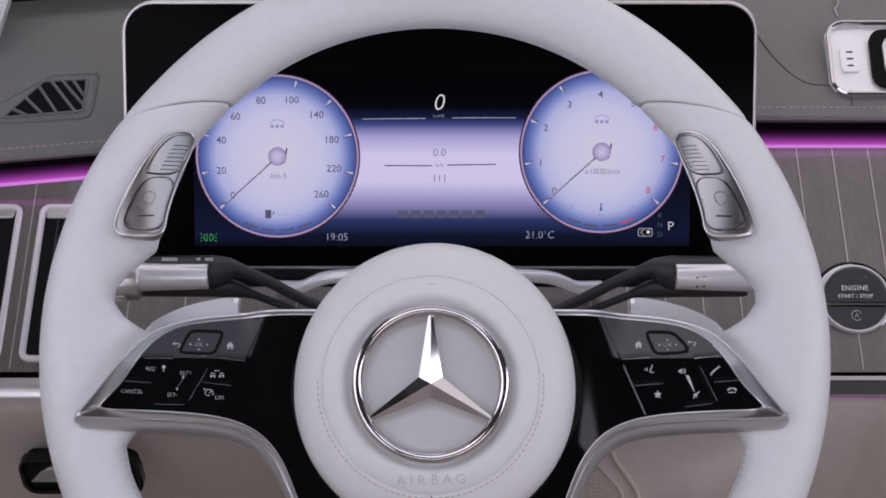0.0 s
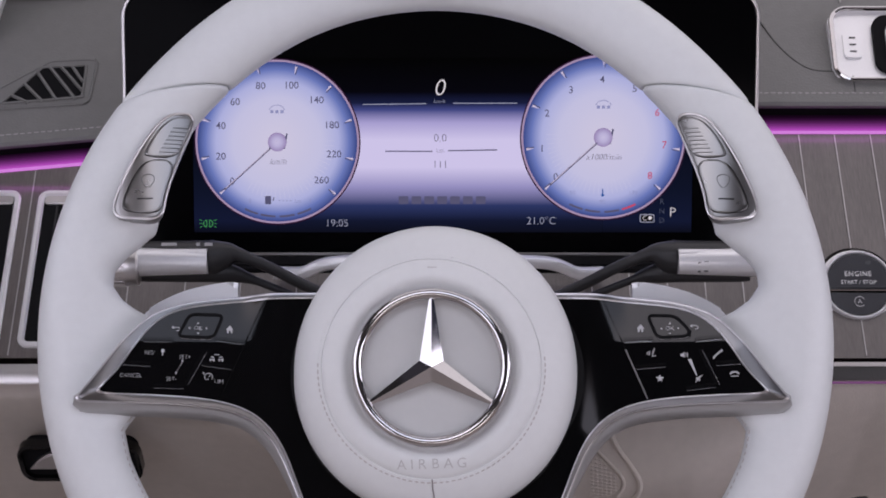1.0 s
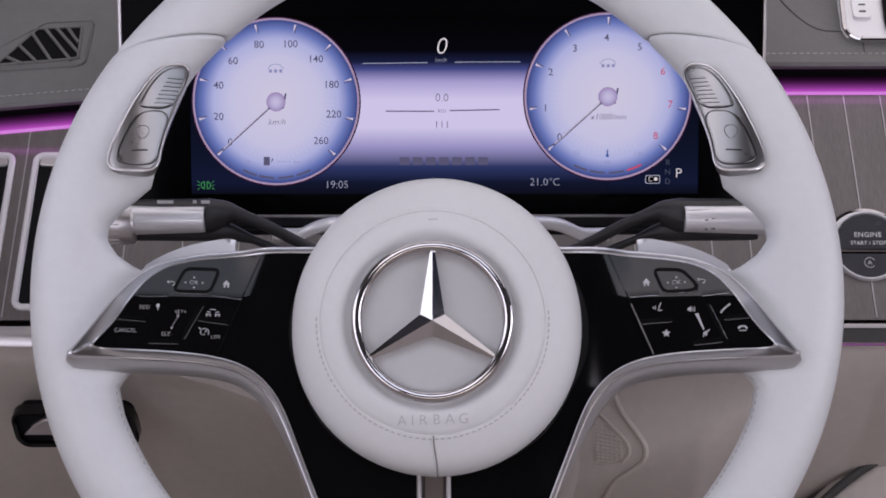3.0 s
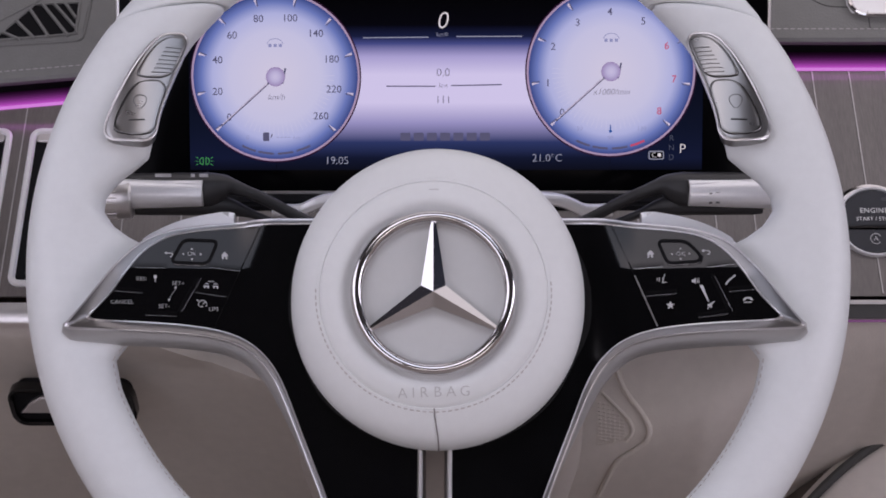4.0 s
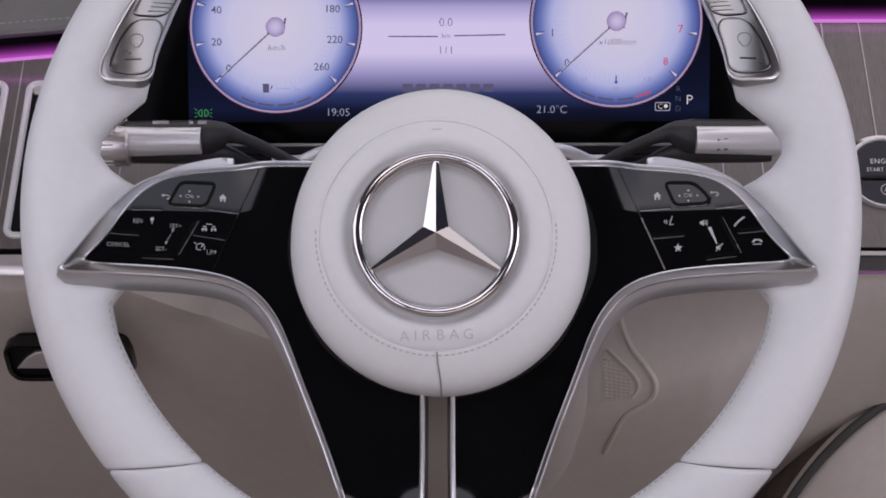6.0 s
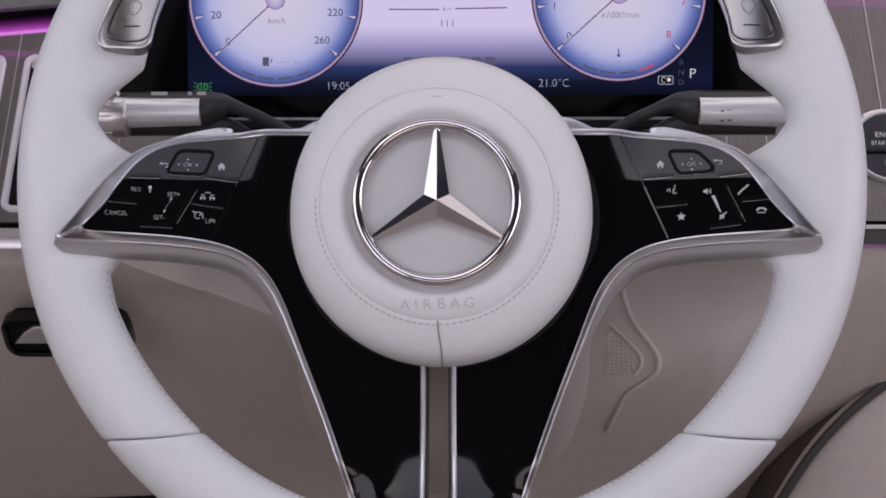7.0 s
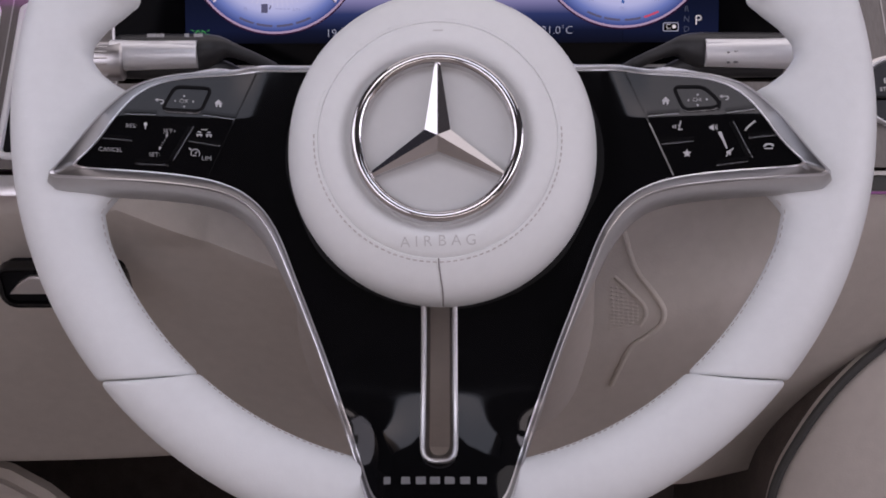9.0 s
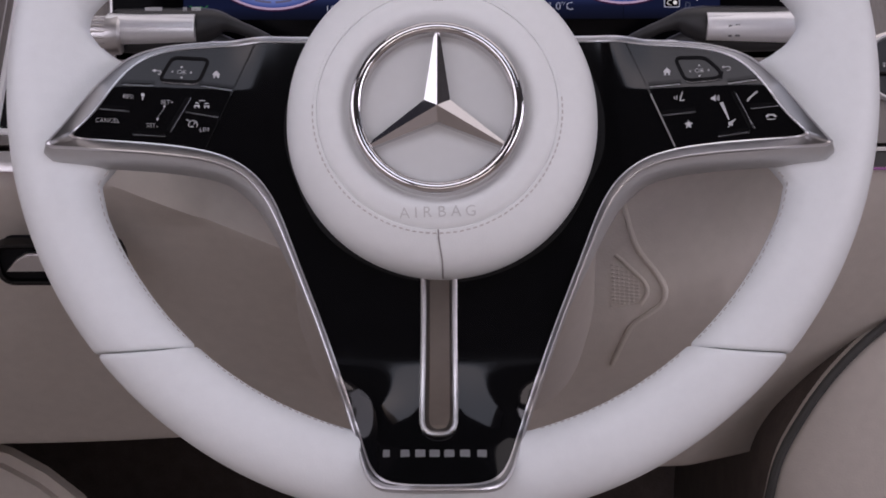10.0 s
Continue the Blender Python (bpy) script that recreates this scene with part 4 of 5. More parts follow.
def dial(cx, cz, numbers, unit, label, small, rays):
    """A round dial: face, ring, ticks, figures and needle. numbers: text, degrees from the right, colour."""
    x, y = dl(cx, cz)
    face = part("dial", lathe([(0.0001, 0.0), (0.024, 0.0), (0.0478, 0.0)], 96), M_DIAL, display, label, at=Matrix.Translation((x, y, 0.0)))
    part("dial_ring", lathe([(0.0476, 0.0), (0.0478, 0.0006), (0.0486, 0.0006), (0.0488, 0.0)], 96), M_DIAL_RING, face)
    part("dial_rim", lathe([(0.0488, 0.0), (0.0489, 0.0004), (0.0494, 0.0004), (0.0496, -0.0004)], 96), M_DIAL_RIM, face)
    for text, px, pz, mat in numbers:
        nx, ny = dl(px, pz)
        nx, ny = nx - x, ny - y
        lettering("lettering", text, 0.0060, mat, face, pose(nx, ny, 0.0006), 0.00005, thin=-0.004)
    for k in range(len(numbers)):
        a = radians(222 - k * 264 / (len(numbers) - 1))
        r0, r1 = 0.0415, 0.0462
        c, s = math.cos(a), math.sin(a)
        part("tick_shade", bar(r0 * c + 0.0007 * s, r0 * s - 0.0007 * c, r1 * c + 0.0009 * s, r1 * s - 0.0009 * c, 0.0006, 0.0001, 0.0003), M_INK, face)
        part("tick", prism([(r0 * c, r0 * s), (r1 * c + 0.0007 * s, r1 * s - 0.0007 * c), (r1 * c - 0.0007 * s, r1 * s + 0.0007 * c)], 0.0002, 0.0005), M_TICK, face)
    a = radians(222)
    c, s = math.cos(a), math.sin(a)
    part("needle", bar(0.004 * c, 0.004 * s, 0.0425 * c, 0.0425 * s, 0.0011, 0.0006, 0.0010), M_INK, face)
    part("needle_light", bar(0.006 * c - 0.0002, 0.006 * s + 0.0002, 0.0415 * c - 0.0002, 0.0415 * s + 0.0002, 0.0004, 0.0010, 0.0012), M_TICK, face)
    part("needle_hub", lathe([(0.0001, 0.0016), (0.0046, 0.0014), (0.0054, 0.0008), (0.0056, 0.0002)], 40), M_HUB, face)
    part("hub_shade", bar(0.0040, -0.0040, 0.0058, 0.0050, 0.0010, 0.0004, 0.0008), M_INK, face)
    for k in range(rays):
        b = radians(238 + k * (128 / rays)) if cx < 0 else radians(300 - k * (128 / rays))
        part("ray", bar(0.022 * math.cos(b), 0.022 * math.sin(b), 0.034 * math.cos(b), 0.034 * math.sin(b), 0.00025, 0.0001, 0.0002), M_RAY, face)
    ink(face, unit, 0.0003, -0.0118, 0.0050, M_INK, 0.25)
    for k, (u0, u1) in enumerate(((-0.0205, -0.0120), (-0.0105, -0.0015), (0.0010, 0.0100), (0.0118, 0.0205))):
        arc = [(0.0445 * math.sin(q / 0.0445), -0.0445 * math.cos(q / 0.0445), 0.0003) for q in np.linspace(u0, u1, 6)]
        hot = small == "temperature" and k == 3
        part("gauge_arc", sweep(arc, [(-0.0006, 0), (0.0006, 0), (0.0006, 0.0002), (-0.0006, 0.0002)]), M_RED_INK if hot else M_INK, face)
    bm = sweep([(0.0048 * math.cos(q), 0.0178 + 0.0042 * math.sin(q), 0.0003) for q in np.linspace(0.3, 2.84, 12)], [(-0.0002, 0), (0.0002, 0), (0.0002, 0.0001), (-0.0002, 0.0001)])
    for q in (-0.0030, 0.0, 0.0030):
        add(bm, bar(q - 0.0009, 0.0180, q + 0.0009, 0.0180, 0.0018, 0.0002, 0.0004))
    part("assist_mark", bm, M_FAINT, face)
    return face


N1 = [("0", -0.1257, 0.8316, M_INK), ("20", -0.1323, 0.8463, M_INK), ("40", -0.1321, 0.8642, M_INK), ("60", -0.1235, 0.8782, M_INK), ("80", -0.1082, 0.8875, M_INK), ("100", -0.0900, 0.8878, M_INK), ("140", -0.0752, 0.8792, M_INK), ("180", -0.0662, 0.8646, M_INK), ("220", -0.0649, 0.8476, M_INK), ("260", -0.0725, 0.8323, M_INK)]
N2 = [("0", 0.0673, 0.8343, M_INK), ("1", 0.0590, 0.8510, M_INK), ("2", 0.0619, 0.8716, M_INK), ("3", 0.0760, 0.8852, M_INK), ("4", 0.0945, 0.8912, M_INK), ("5", 0.1138, 0.8859, M_INK), ("6", 0.1274, 0.8720, M_RED_INK), ("7", 0.1318, 0.8531, M_RED_INK), ("8", 0.1235, 0.8350, M_RED_INK)]
speed = dial(-0.0987, 0.8548, N1, "km/h", "pale blue lit speed dial with a needle at zero", "fuel", 26)
revs = dial(0.0954, 0.8576, N2, "x1000/min", "pale blue lit engine speed dial with red figures", "temperature", 26)
bm = prism(rounded(0.0036, 0.0050, 0.0004, 2, -0.0058, -0.0347), 0.0002, 0.0004)
add(bm, bar(-0.0030, -0.0352, -0.0022, -0.0330, 0.0006, 0.0002, 0.0004))
part("fuel_mark", bm, M_INK, speed)
for k in range(4):
    part("dash_mark", bar(0.0004 + 0.0022 * k, -0.0350, 0.0016 + 0.0022 * k, -0.0350, 0.0004, 0.0002, 0.0004), M_FAINT, speed)
ink(speed, "0", -0.0165, -0.0352, 0.0036, M_FAINT)
ink(speed, "km", 0.0118, -0.0352, 0.0032, M_FAINT, 0.2)
ink(speed, "1", 0.0195, -0.0350, 0.0036, M_FAINT)
bm = disc(0.0009, 0.0003, 16, (0, -0.0345))
add(bm, bar(0, -0.0345, 0, -0.0308, 0.0007, 0.0002, 0.0004))
part("temperature_mark", bm, glow("blue_mark", (0.03, 0.12, 0.42), 0.9), revs)
ink(revs, "50", -0.0180, -0.0330, 0.0036, M_FAINT)
ink(revs, "90", 0.0, -0.0385, 0.0034, M_FAINT)
ink(revs, "130", 0.0180, -0.0330, 0.0036, M_FAINT)


def shown(text, x, z, size, mat, shear=0.0):
    ink(display, text, *dl(x, z), size, mat, shear, -0.0004)


M_DIM_WHITE = glow("dim_white_print", (0.42, 0.47, 0.62), 0.8)
shown("0", -0.0023, 0.8862, 0.0140, M_WHITE_INK, 0.2)
shown("km/h", -0.0023, 0.8786, 0.0034, M_DIM_WHITE, 0.2)
shown("0.0", -0.0016, 0.8570, 0.0066, M_INK)
shown("km", -0.0016, 0.8497, 0.0040, M_INK)
shown("111", -0.0016, 0.8415, 0.0062, M_INK)
shown("19:05", -0.0635, 0.8068, 0.0063, M_DIM_WHITE)
shown("21.0°C", 0.0589, 0.8082, 0.0063, M_DIM_WHITE)
shown("P", 0.1374, 0.8133, 0.0080, M_WHITE_INK)
M_FAINT_WHITE = glow("faint_white_print", (0.10, 0.12, 0.18), 0.8)
for k, letter in enumerate("RND"):
    shown(letter, 0.1310, 0.8196 - 0.0055 * k, 0.0046, M_FAINT_WHITE)


def stroke(x0, z0, x1, z1, wide, mat, name="screen_line"):
    part(name, bar(*dl(x0, z0), *dl(x1, z1), wide, -0.0006, -0.0003), mat, display)


stroke(-0.0478, 0.8768, -0.0100, 0.8772, 0.0005, M_DIM_WHITE)
stroke(0.0060, 0.8775, 0.0440, 0.8776, 0.0005, M_DIM_WHITE)
stroke(-0.0345, 0.8494, -0.0062, 0.8493, 0.0007, M_INK)
stroke(0.0030, 0.8497, 0.0322, 0.8502, 0.0007, M_INK)
for k in range(7):
    x = -0.0262 + 0.0077 * k
    part("brand_bar", prism(rounded(0.0058, 0.0046, 0.0006, 3, *dl(x + 0.0026, 0.8206)), -0.0006, -0.0002), M_INK, display, "plain dark bar in place of a brand word")
bm = prism(rounded(0.0088, 0.0050, 0.0010, 4, *dl(0.1222, 0.8099)), -0.0006, -0.0003)
part("mode_box", bm, M_DIM_WHITE, display)
part("mode_box_inside", prism(rounded(0.0078, 0.0040, 0.0007, 4, *dl(0.1222, 0.8099)), -0.0005, -0.00025), M_SCREEN_BLACK, display)
ink(display, "C", dl(0.1208, 0)[0], dl(0, 0.8099)[1], 0.0042, M_WHITE_INK, 0.0, -0.0002)
part("mode_dot", disc(0.0011, -0.0002, 12, dl(0.1240, 0.8101)), M_WHITE_INK, display)
gx, gy = dl(-0.1406, 0.8067)
bm = bmesh.new()
for s in (-1, 1):
    add(bm, sweep([(gx + s * (0.0008 + 0.0020 * max(0, math.cos(q))), gy + 0.0020 * math.sin(q), -0.0004) for q in np.linspace(-1.57, 1.57, 9)], ring(0.0003, 4)))
    add(bm, bar(gx + s * 0.0008, gy - 0.0020, gx + s * 0.0008, gy + 0.0020, 0.0005, -0.0006, -0.0003))
    for dy in (-0.0016, 0.0, 0.0016):
        add(bm, bar(gx + s * 0.0036, gy + dy, gx + s * 0.0050, gy + dy * 1.5, 0.0004, -0.0006, -0.0003))
part("lamp_mark", bm, M_GREEN, display, "green lamp sign")


# ---- dashboard ----
WOOD_Y, WOOD_Z, WOOD_K = 0.965, 0.747, 1.15


def wood_y(z, proud=0.0):
    return WOOD_Y + WOOD_K * (z - WOOD_Z) - proud


dash = thing("dashboard", Matrix.Identity(4), "grey leather dashboard with dark striped wood and magenta light strip", "dashboard")


def edge_z(x):
    """The height of the padded edge, lower beside the driver's door."""
    t = min(1.0, max(0.0, (x + 0.18) / 0.30))
    t = t * t * (3 - 2 * t)
    left = 0.8535 + 0.070 * (max(x, -0.5) + 0.199)
    return left * (1 - t) + 0.8695 * t


def strip_z(x):
    t = min(1.0, max(0.0, (x + 0.18) / 0.30))
    t = t * t * (3 - 2 * t)
    left = 0.8337 + 0.072 * (max(x, -0.5) + 0.223)
    return left * (1 - t) + 0.8497 * t


XS = sorted(list(np.linspace(-0.515, 1.195, 100)) + [-0.1841, -0.1839, 0.1819, 0.1821])
rows = []
for x in XS:
    e = edge_z(x)
    y = 1.088 + 1.1 * (e - 0.868)
    rows.append([(x, y + 0.030, e - 0.008), (x, y + 0.006, e - 0.0065), (x, y - 0.0005, e - 0.0048), (x, y - 0.0022, e - 0.0030), (x, y - 0.0018, e - 0.0006), (x, y + 0.0002, e + 0.0012), (x, y + 0.0024, e + 0.0030), (x, y + 0.010, e + 0.010), (x, y + 0.035, e + 0.0325), (x, y + 0.078, e + 0.069), (x, y + 0.092, e + 0.0715), (x, y + 0.13, e + 0.060), (x, y + 0.25, e + 0.05), (x, 1.70, e + 0.03)])
part("top_pad", quads(rows), M_DASH, dash, "grey leather dashboard top")
# Shade under the padded edge, put in as a near-black sheet.
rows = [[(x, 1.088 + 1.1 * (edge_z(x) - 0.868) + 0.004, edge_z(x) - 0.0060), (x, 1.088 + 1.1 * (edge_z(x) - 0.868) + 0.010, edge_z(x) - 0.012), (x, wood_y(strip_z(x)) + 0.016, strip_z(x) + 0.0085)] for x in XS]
part("shadow_gap", quads(rows), M_DARK, dash, "near-black sheet in place of the shade under the padded edge")
for x in np.r_[np.arange(-0.31, -0.192, 0.0042), np.arange(0.196, 0.30, 0.0042)]:
    pts = []
    for q in (x, x + 0.0013, x + 0.0026):
        e = edge_z(q) + (0.0030 if x < 0 else 0.0037)
        pts.append((q, 1.088 + 1.1 * (e - 0.868) - 0.0006, e))
    part("stitch", sweep(pts, ring(0.00045, 5), up=(0, -0.7, 0.7)), M_INLAY, dash)

# Wood panel with fine metal inlays.
def wood_top(x):
    """The wood ends under the display's shelf in the middle."""
    return 0.783 if -0.184 < x < 0.182 else strip_z(x)


def wood_low(x):
    """The wood's lower edge rises over the column opening."""
    t = min(1.0, max(0.0, (0.178 - abs(x)) / 0.02))
    return 0.745 + 0.023 * t * t * (3 - 2 * t)


rows = [[(x, wood_y(wood_low(x) + (wood_top(x) - wood_low(x)) * s), wood_low(x) + (wood_top(x) - wood_low(x)) * s) for s in (1.0, 0.66, 0.33, 0.0)] + [(x, wood_y(wood_low(x)) + 0.004, wood_low(x) - 0.002)] for x in XS]
wood = part("wood_panel", quads(rows), M_WOOD, dash, "dark open-pored wood panel")
for x in [-0.3195, -0.2825, -0.2495, -0.2165, -0.185, -0.1515, -0.1190, -0.086, -0.053] + [0.0875 + 0.0222 * k for k in range(12)]:
    zs = np.linspace(wood_top(x) - 0.0005, wood_low(x) + 0.0012, 6)
    part("inlay_line", sweep([(x, wood_y(z, 0.0003), z) for z in zs], [(-0.00035, 0), (0.00035, 0), (0.00035, 0.0004), (-0.00035, 0.0004)], up=(0, -0.66, 0.75)), M_INLAY, wood)

# Light above the wood; its falloff upwards is painted as ten glowing bands.
core = []
for k in range(10):
    ends = [(0.001 + 0.0015 * q, 0.0016 + 0.00069 * q) for q in (k, k + 1)]
    rows = [[(x, wood_y(strip_z(x)) + dy, strip_z(x) + dz) for dy, dz in ends] for x in XS]
    part("strip_falloff", quads(rows), glow("magenta_light_falloff", (0.42, 0.070, 0.47), 1.15 * (1 - k / 10) ** 2.8 + 0.012), dash, "magenta falloff above the light line, put in as glowing bands")
for x in XS:
    z = strip_z(x)
    y = wood_y(z)
    core.append([(x, y - 0.0004, z - 0.0002), (x, y - 0.0010, z + 0.0005), (x, y - 0.0004, z + 0.0014), (x, y + 0.001, z + 0.0016)])
part("light_edge", quads(core), M_AMBIENT_CORE, dash, "bright magenta edge of the light strip")

# Silver rail and lower light line under the wood.
rail = [[(x, wood_y(0.7435, 0.0005), 0.7435), (x, wood_y(0.7430, 0.0015), 0.7430), (x, wood_y(0.7420, 0.0015), 0.7418), (x, wood_y(0.7420, -0.001), 0.7412)] for x in XS if x > 0.172]
part("rail", quads(rail), M_INLAY, dash, "thin silver rail below the wood")
rail = [[(x, wood_y(0.7430, 0.001), 0.7425), (x, wood_y(0.7400, 0.003), 0.7405), (x, wood_y(0.7370, 0.003), 0.7360), (x, wood_y(0.7350, 0.001), 0.7335)] for x in XS if x < -0.172]
part("rail", quads(rail), M_SATIN, dash, "wide silver rail below the wood")
for keep in ([x for x in XS if x < -0.172], [x for x in XS if x > 0.172]):
    band = [[(x, wood_y(0.7412) + 0.001, 0.7410), (x, 0.958, 0.7375), (x, 0.957, 0.7335)] for x in keep]
    part("rail_band", quads(band), M_DASH_FOLD, dash, "dark band below the rail")
    line = [[(x, 0.9555, 0.7336), (x, 0.9545, 0.7330), (x, 0.9550, 0.7322)] for x in keep]
    part("light_line", quads(line), M_AMBIENT_LOW, dash, "dim magenta light line")

# Knee panel, creased, its lower part drawn back towards the footwell.
def crease_z(x):
    return min(0.632 + 0.50 * abs(x) if x < 0 else 0.622 + 0.40 * abs(x), 0.722)


def knee_y(x, z):
    crease = crease_z(x)
    back = 0.045 * math.exp(-((x / 0.16) ** 2)) * min(1.0, max(0.25, (0.165 - abs(x)) / 0.03, (0.735 - z) / 0.04))
    d = crease - z
    soft = 0.005 if x < 0 else 0.014
    tilt = 0.3 + (1.2 if x < 0 else 2.1) * min(1.0, max(0.0, (0.20 - abs(x)) / 0.05))
    below = soft * math.log1p(math.exp(d / soft))
    return 0.957 + back + 0.80 * below + tilt * (max(0.0, -d) if x < 0 else soft * math.log1p(math.exp(-d / soft)) - soft * 0.69)


kx = np.linspace(-0.515, 0.42, 300)
rows = [[(x, knee_y(x, z), z) for z in np.r_[np.linspace(wood_low(x) - 0.0115 * (1 if abs(x) > 0.17 else 0.2), crease_z(x) + 0.012, 20), np.linspace(crease_z(x) + 0.010, crease_z(x) - 0.016, 14), np.linspace(crease_z(x) - 0.02, 0.514, 20)]] + [(x, knee_y(x, 0.514) + 0.004, 0.508), (x, knee_y(x, 0.514) + 0.012, 0.504), (x, knee_y(x, 0.514) + 0.022, 0.502), (x, knee_y(x, 0.514) + 0.30, 0.502)] for x in kx]
knee = part("knee_panel", quads(rows), M_BEIGE, None, "")
tagged(knee, "beige leather knee panel under the dashboard", "panel")
mould = [(0.0975, 0.712), (0.0985, 0.700), (0.100, 0.688), (0.1040, 0.6755), (0.1130, 0.6660), (0.1180, 0.6580), (0.1165, 0.6490), (0.1090, 0.6415), (0.1010, 0.634), (0.0965, 0.622), (0.092, 0.605)]
seam_pts = [(x, knee_y(x, z) - 0.0006, z) for x, z in spline(mould, 50)]
part("seam", sweep(seam_pts, ring(0.0016, 8), up=(0, 1, 0)), M_MOULD, knee)
mould = [(0.0925, 0.6700), (0.0985, 0.6665), (0.1070, 0.6600), (0.1085, 0.6540), (0.1050, 0.6480)]
seam_pts = [(x, knee_y(x, z) - 0.0004, z) for x, z in spline(mould, 24)]
part("seam", sweep(seam_pts, ring(0.0012, 8), up=(0, 1, 0)), M_MOULD, knee)

# A small perforated grille inside the moulding.
face = [(0.0885, 0.6445), (0.0900, 0.6685), (0.0980, 0.6655), (0.1060, 0.6595), (0.1068, 0.6540), (0.1035, 0.6490)]
sensor = part("grille", quads([[(x, knee_y(x, z) - h, z) for x, z in spline(face + face[:1], 48)[:-1]] for h in (-0.002, 0.0008)], close_v=True), M_MOULD, knee, "small perforated beige grille")
for k in range(11):
    z = 0.6475 + 0.0018 * k
    right = float(np.interp(z, [0.6445, 0.6490, 0.6540, 0.6595, 0.6655, 0.6685], [0.092, 0.1025, 0.1058, 0.1050, 0.0970, 0.0915]))
    for x0 in np.arange(0.0895, right - 0.0012, 0.0026):
        part("bar", sweep([(x0, knee_y(x0, z) - 0.0004, z), (x0 + 0.0010, knee_y(x0, z) - 0.0009, z + 0.0002), (x0 + 0.0019, knee_y(x0, z) - 0.0004, z)], ring(0.0005, 5), up=(0, 1, 0)), M_BEIGE, sensor)

# Parking brake release on the knee panel.
release = thing("brake_release", pose(-0.2128, 0.9700, 0.6775, 90 + 16), "black parking brake release with a silver handle", "handle")
pts = rounded(0.0690, 0.0235, 0.007, 6)
pts = [(x - 0.10 * y, y) for x, y in pts]
part("surround", sweep([(x, y, 0.001) for x, y in pts], [(-0.0015, -0.006), (0.0015, -0.006), (0.0013, 0.0010), (0.0, 0.0016), (-0.0013, 0.0010)], closed=True), M_GLOSS, release, "black rounded surround")
part("recess", prism([(x * 0.96, y * 0.92) for x, y in pts], -0.012, -0.0010), M_DARK, release)
part("handle", prism([(-0.030, -0.0045), (0.026, -0.0045), (0.024, 0.004), (0.018, 0.0070), (-0.018, 0.0070), (-0.024, 0.003)], -0.0008, 0.0022, 0.0010), M_SATIN, release, "silver pull handle")

# Column opening trim under the display.
for s in (-1, 1):
    trim = spline([(s * 0.0960 - 0.002, 0.992, 0.7866), (s * 0.088 - 0.002, 0.991, 0.7866), (s * 0.080 - 0.002, 0.990, 0.7872), (s * 0.074 - 0.002, 0.989, 0.7900), (s * 0.067 - 0.002, 0.988, 0.7930), (s * 0.056 - 0.002, 0.988, 0.7945), (s * 0.028 - 0.002, 0.988, 0.7952)], 40)
    part("column_trim", sweep(trim, [(-0.0036, -0.008), (0.0036, -0.008), (0.0036, 0.000), (0.0026, 0.0016), (0.001, 0.0021), (-0.001, 0.0018), (-0.0030, 0.0006), (-0.0036, -0.001)], up=(0, -1, 0.2)), M_GRIP, dash, "silver edge of the column opening")
part("display_shelf", slab(-0.135, 0.135, 1.006, 1.030, 0.780, 0.7875, 0.002), M_DARK, dash, "black shelf below the display")


# ---- air vents ----
def side_vent(x, label):
    """A tall slot with a silver frame, sunk into the wood."""
    vent = thing("side_vent", pose(x, wood_y(0.7850), 0.7850, 90 - math.degrees(math.atan(WOOD_K))), label, "air vent", "side vents")
    w, h = 0.0265, 0.1055
    loop = rounded(w, h, 0.0045, 6)
    part("vent_frame", sweep([(a, b, 0.0) for a, b in loop], [(-0.0020, -0.004), (0.0018, -0.004), (0.0020, 0.0014), (0.0010, 0.0024), (-0.0010, 0.0024), (-0.0020, 0.0012)], closed=True), M_GRIP, vent, "bright silver frame")
    part("vent_well", prism(rounded(w - 0.002, h - 0.002, 0.004, 6), -0.0005, 0.0006), M_DARK, vent, "black vent opening")
    part("vent_lip", prism(rounded(w - 0.005, 0.0060, 0.002, 4, 0, h / 2 - 0.0052), 0.0004, 0.0022, 0.0008), M_SATIN, vent)
    part("slat", bar(-0.003, -0.046, -0.003, 0.044, 0.0012, 0.0004, 0.0016, 0.0003), M_BLACK, vent)
    return vent


side_vent(-0.2300, "tall slim air vent with a silver frame")
side_vent(-0.2708, "tall slim air vent with a silver frame, near the door")

TOP_RX = 90 - math.degrees(math.atan(1.1))
grille = thing("demister_vent", pose(-0.2460, 1.0990, 0.8780, TOP_RX), "grey slanted demister vent with dark slots in the dashboard", "air vent")
lift = math.hypot(1, 1.1)


def gl(x, z):
    return (x + 0.2460, (z - 0.8780) * lift)


face = [gl(-0.2790, 0.8738), gl(-0.2470, 0.8893), gl(-0.2195, 0.8903), gl(-0.2175, 0.8880), gl(-0.2195, 0.8690), gl(-0.2225, 0.8670), gl(-0.2790, 0.8640)]
hole = [gl(-0.2745, 0.8668), gl(-0.2530, 0.8848), gl(-0.2505, 0.8858), gl(-0.2262, 0.8868), gl(-0.2244, 0.8855), gl(-0.2246, 0.8725), gl(-0.2275, 0.8702)]
part("grille_plate", prism(face, -0.004, 0.0012, 0.001), M_DASH, grille, "grey moulded plate")
# The hollow's darkness is painted: a flat near-black plate under the slats.
part("slot_shade", prism(hole, 0.0, 0.0015), M_DARK, grille, "near-black plate in place of the shaded hollow behind the slats")
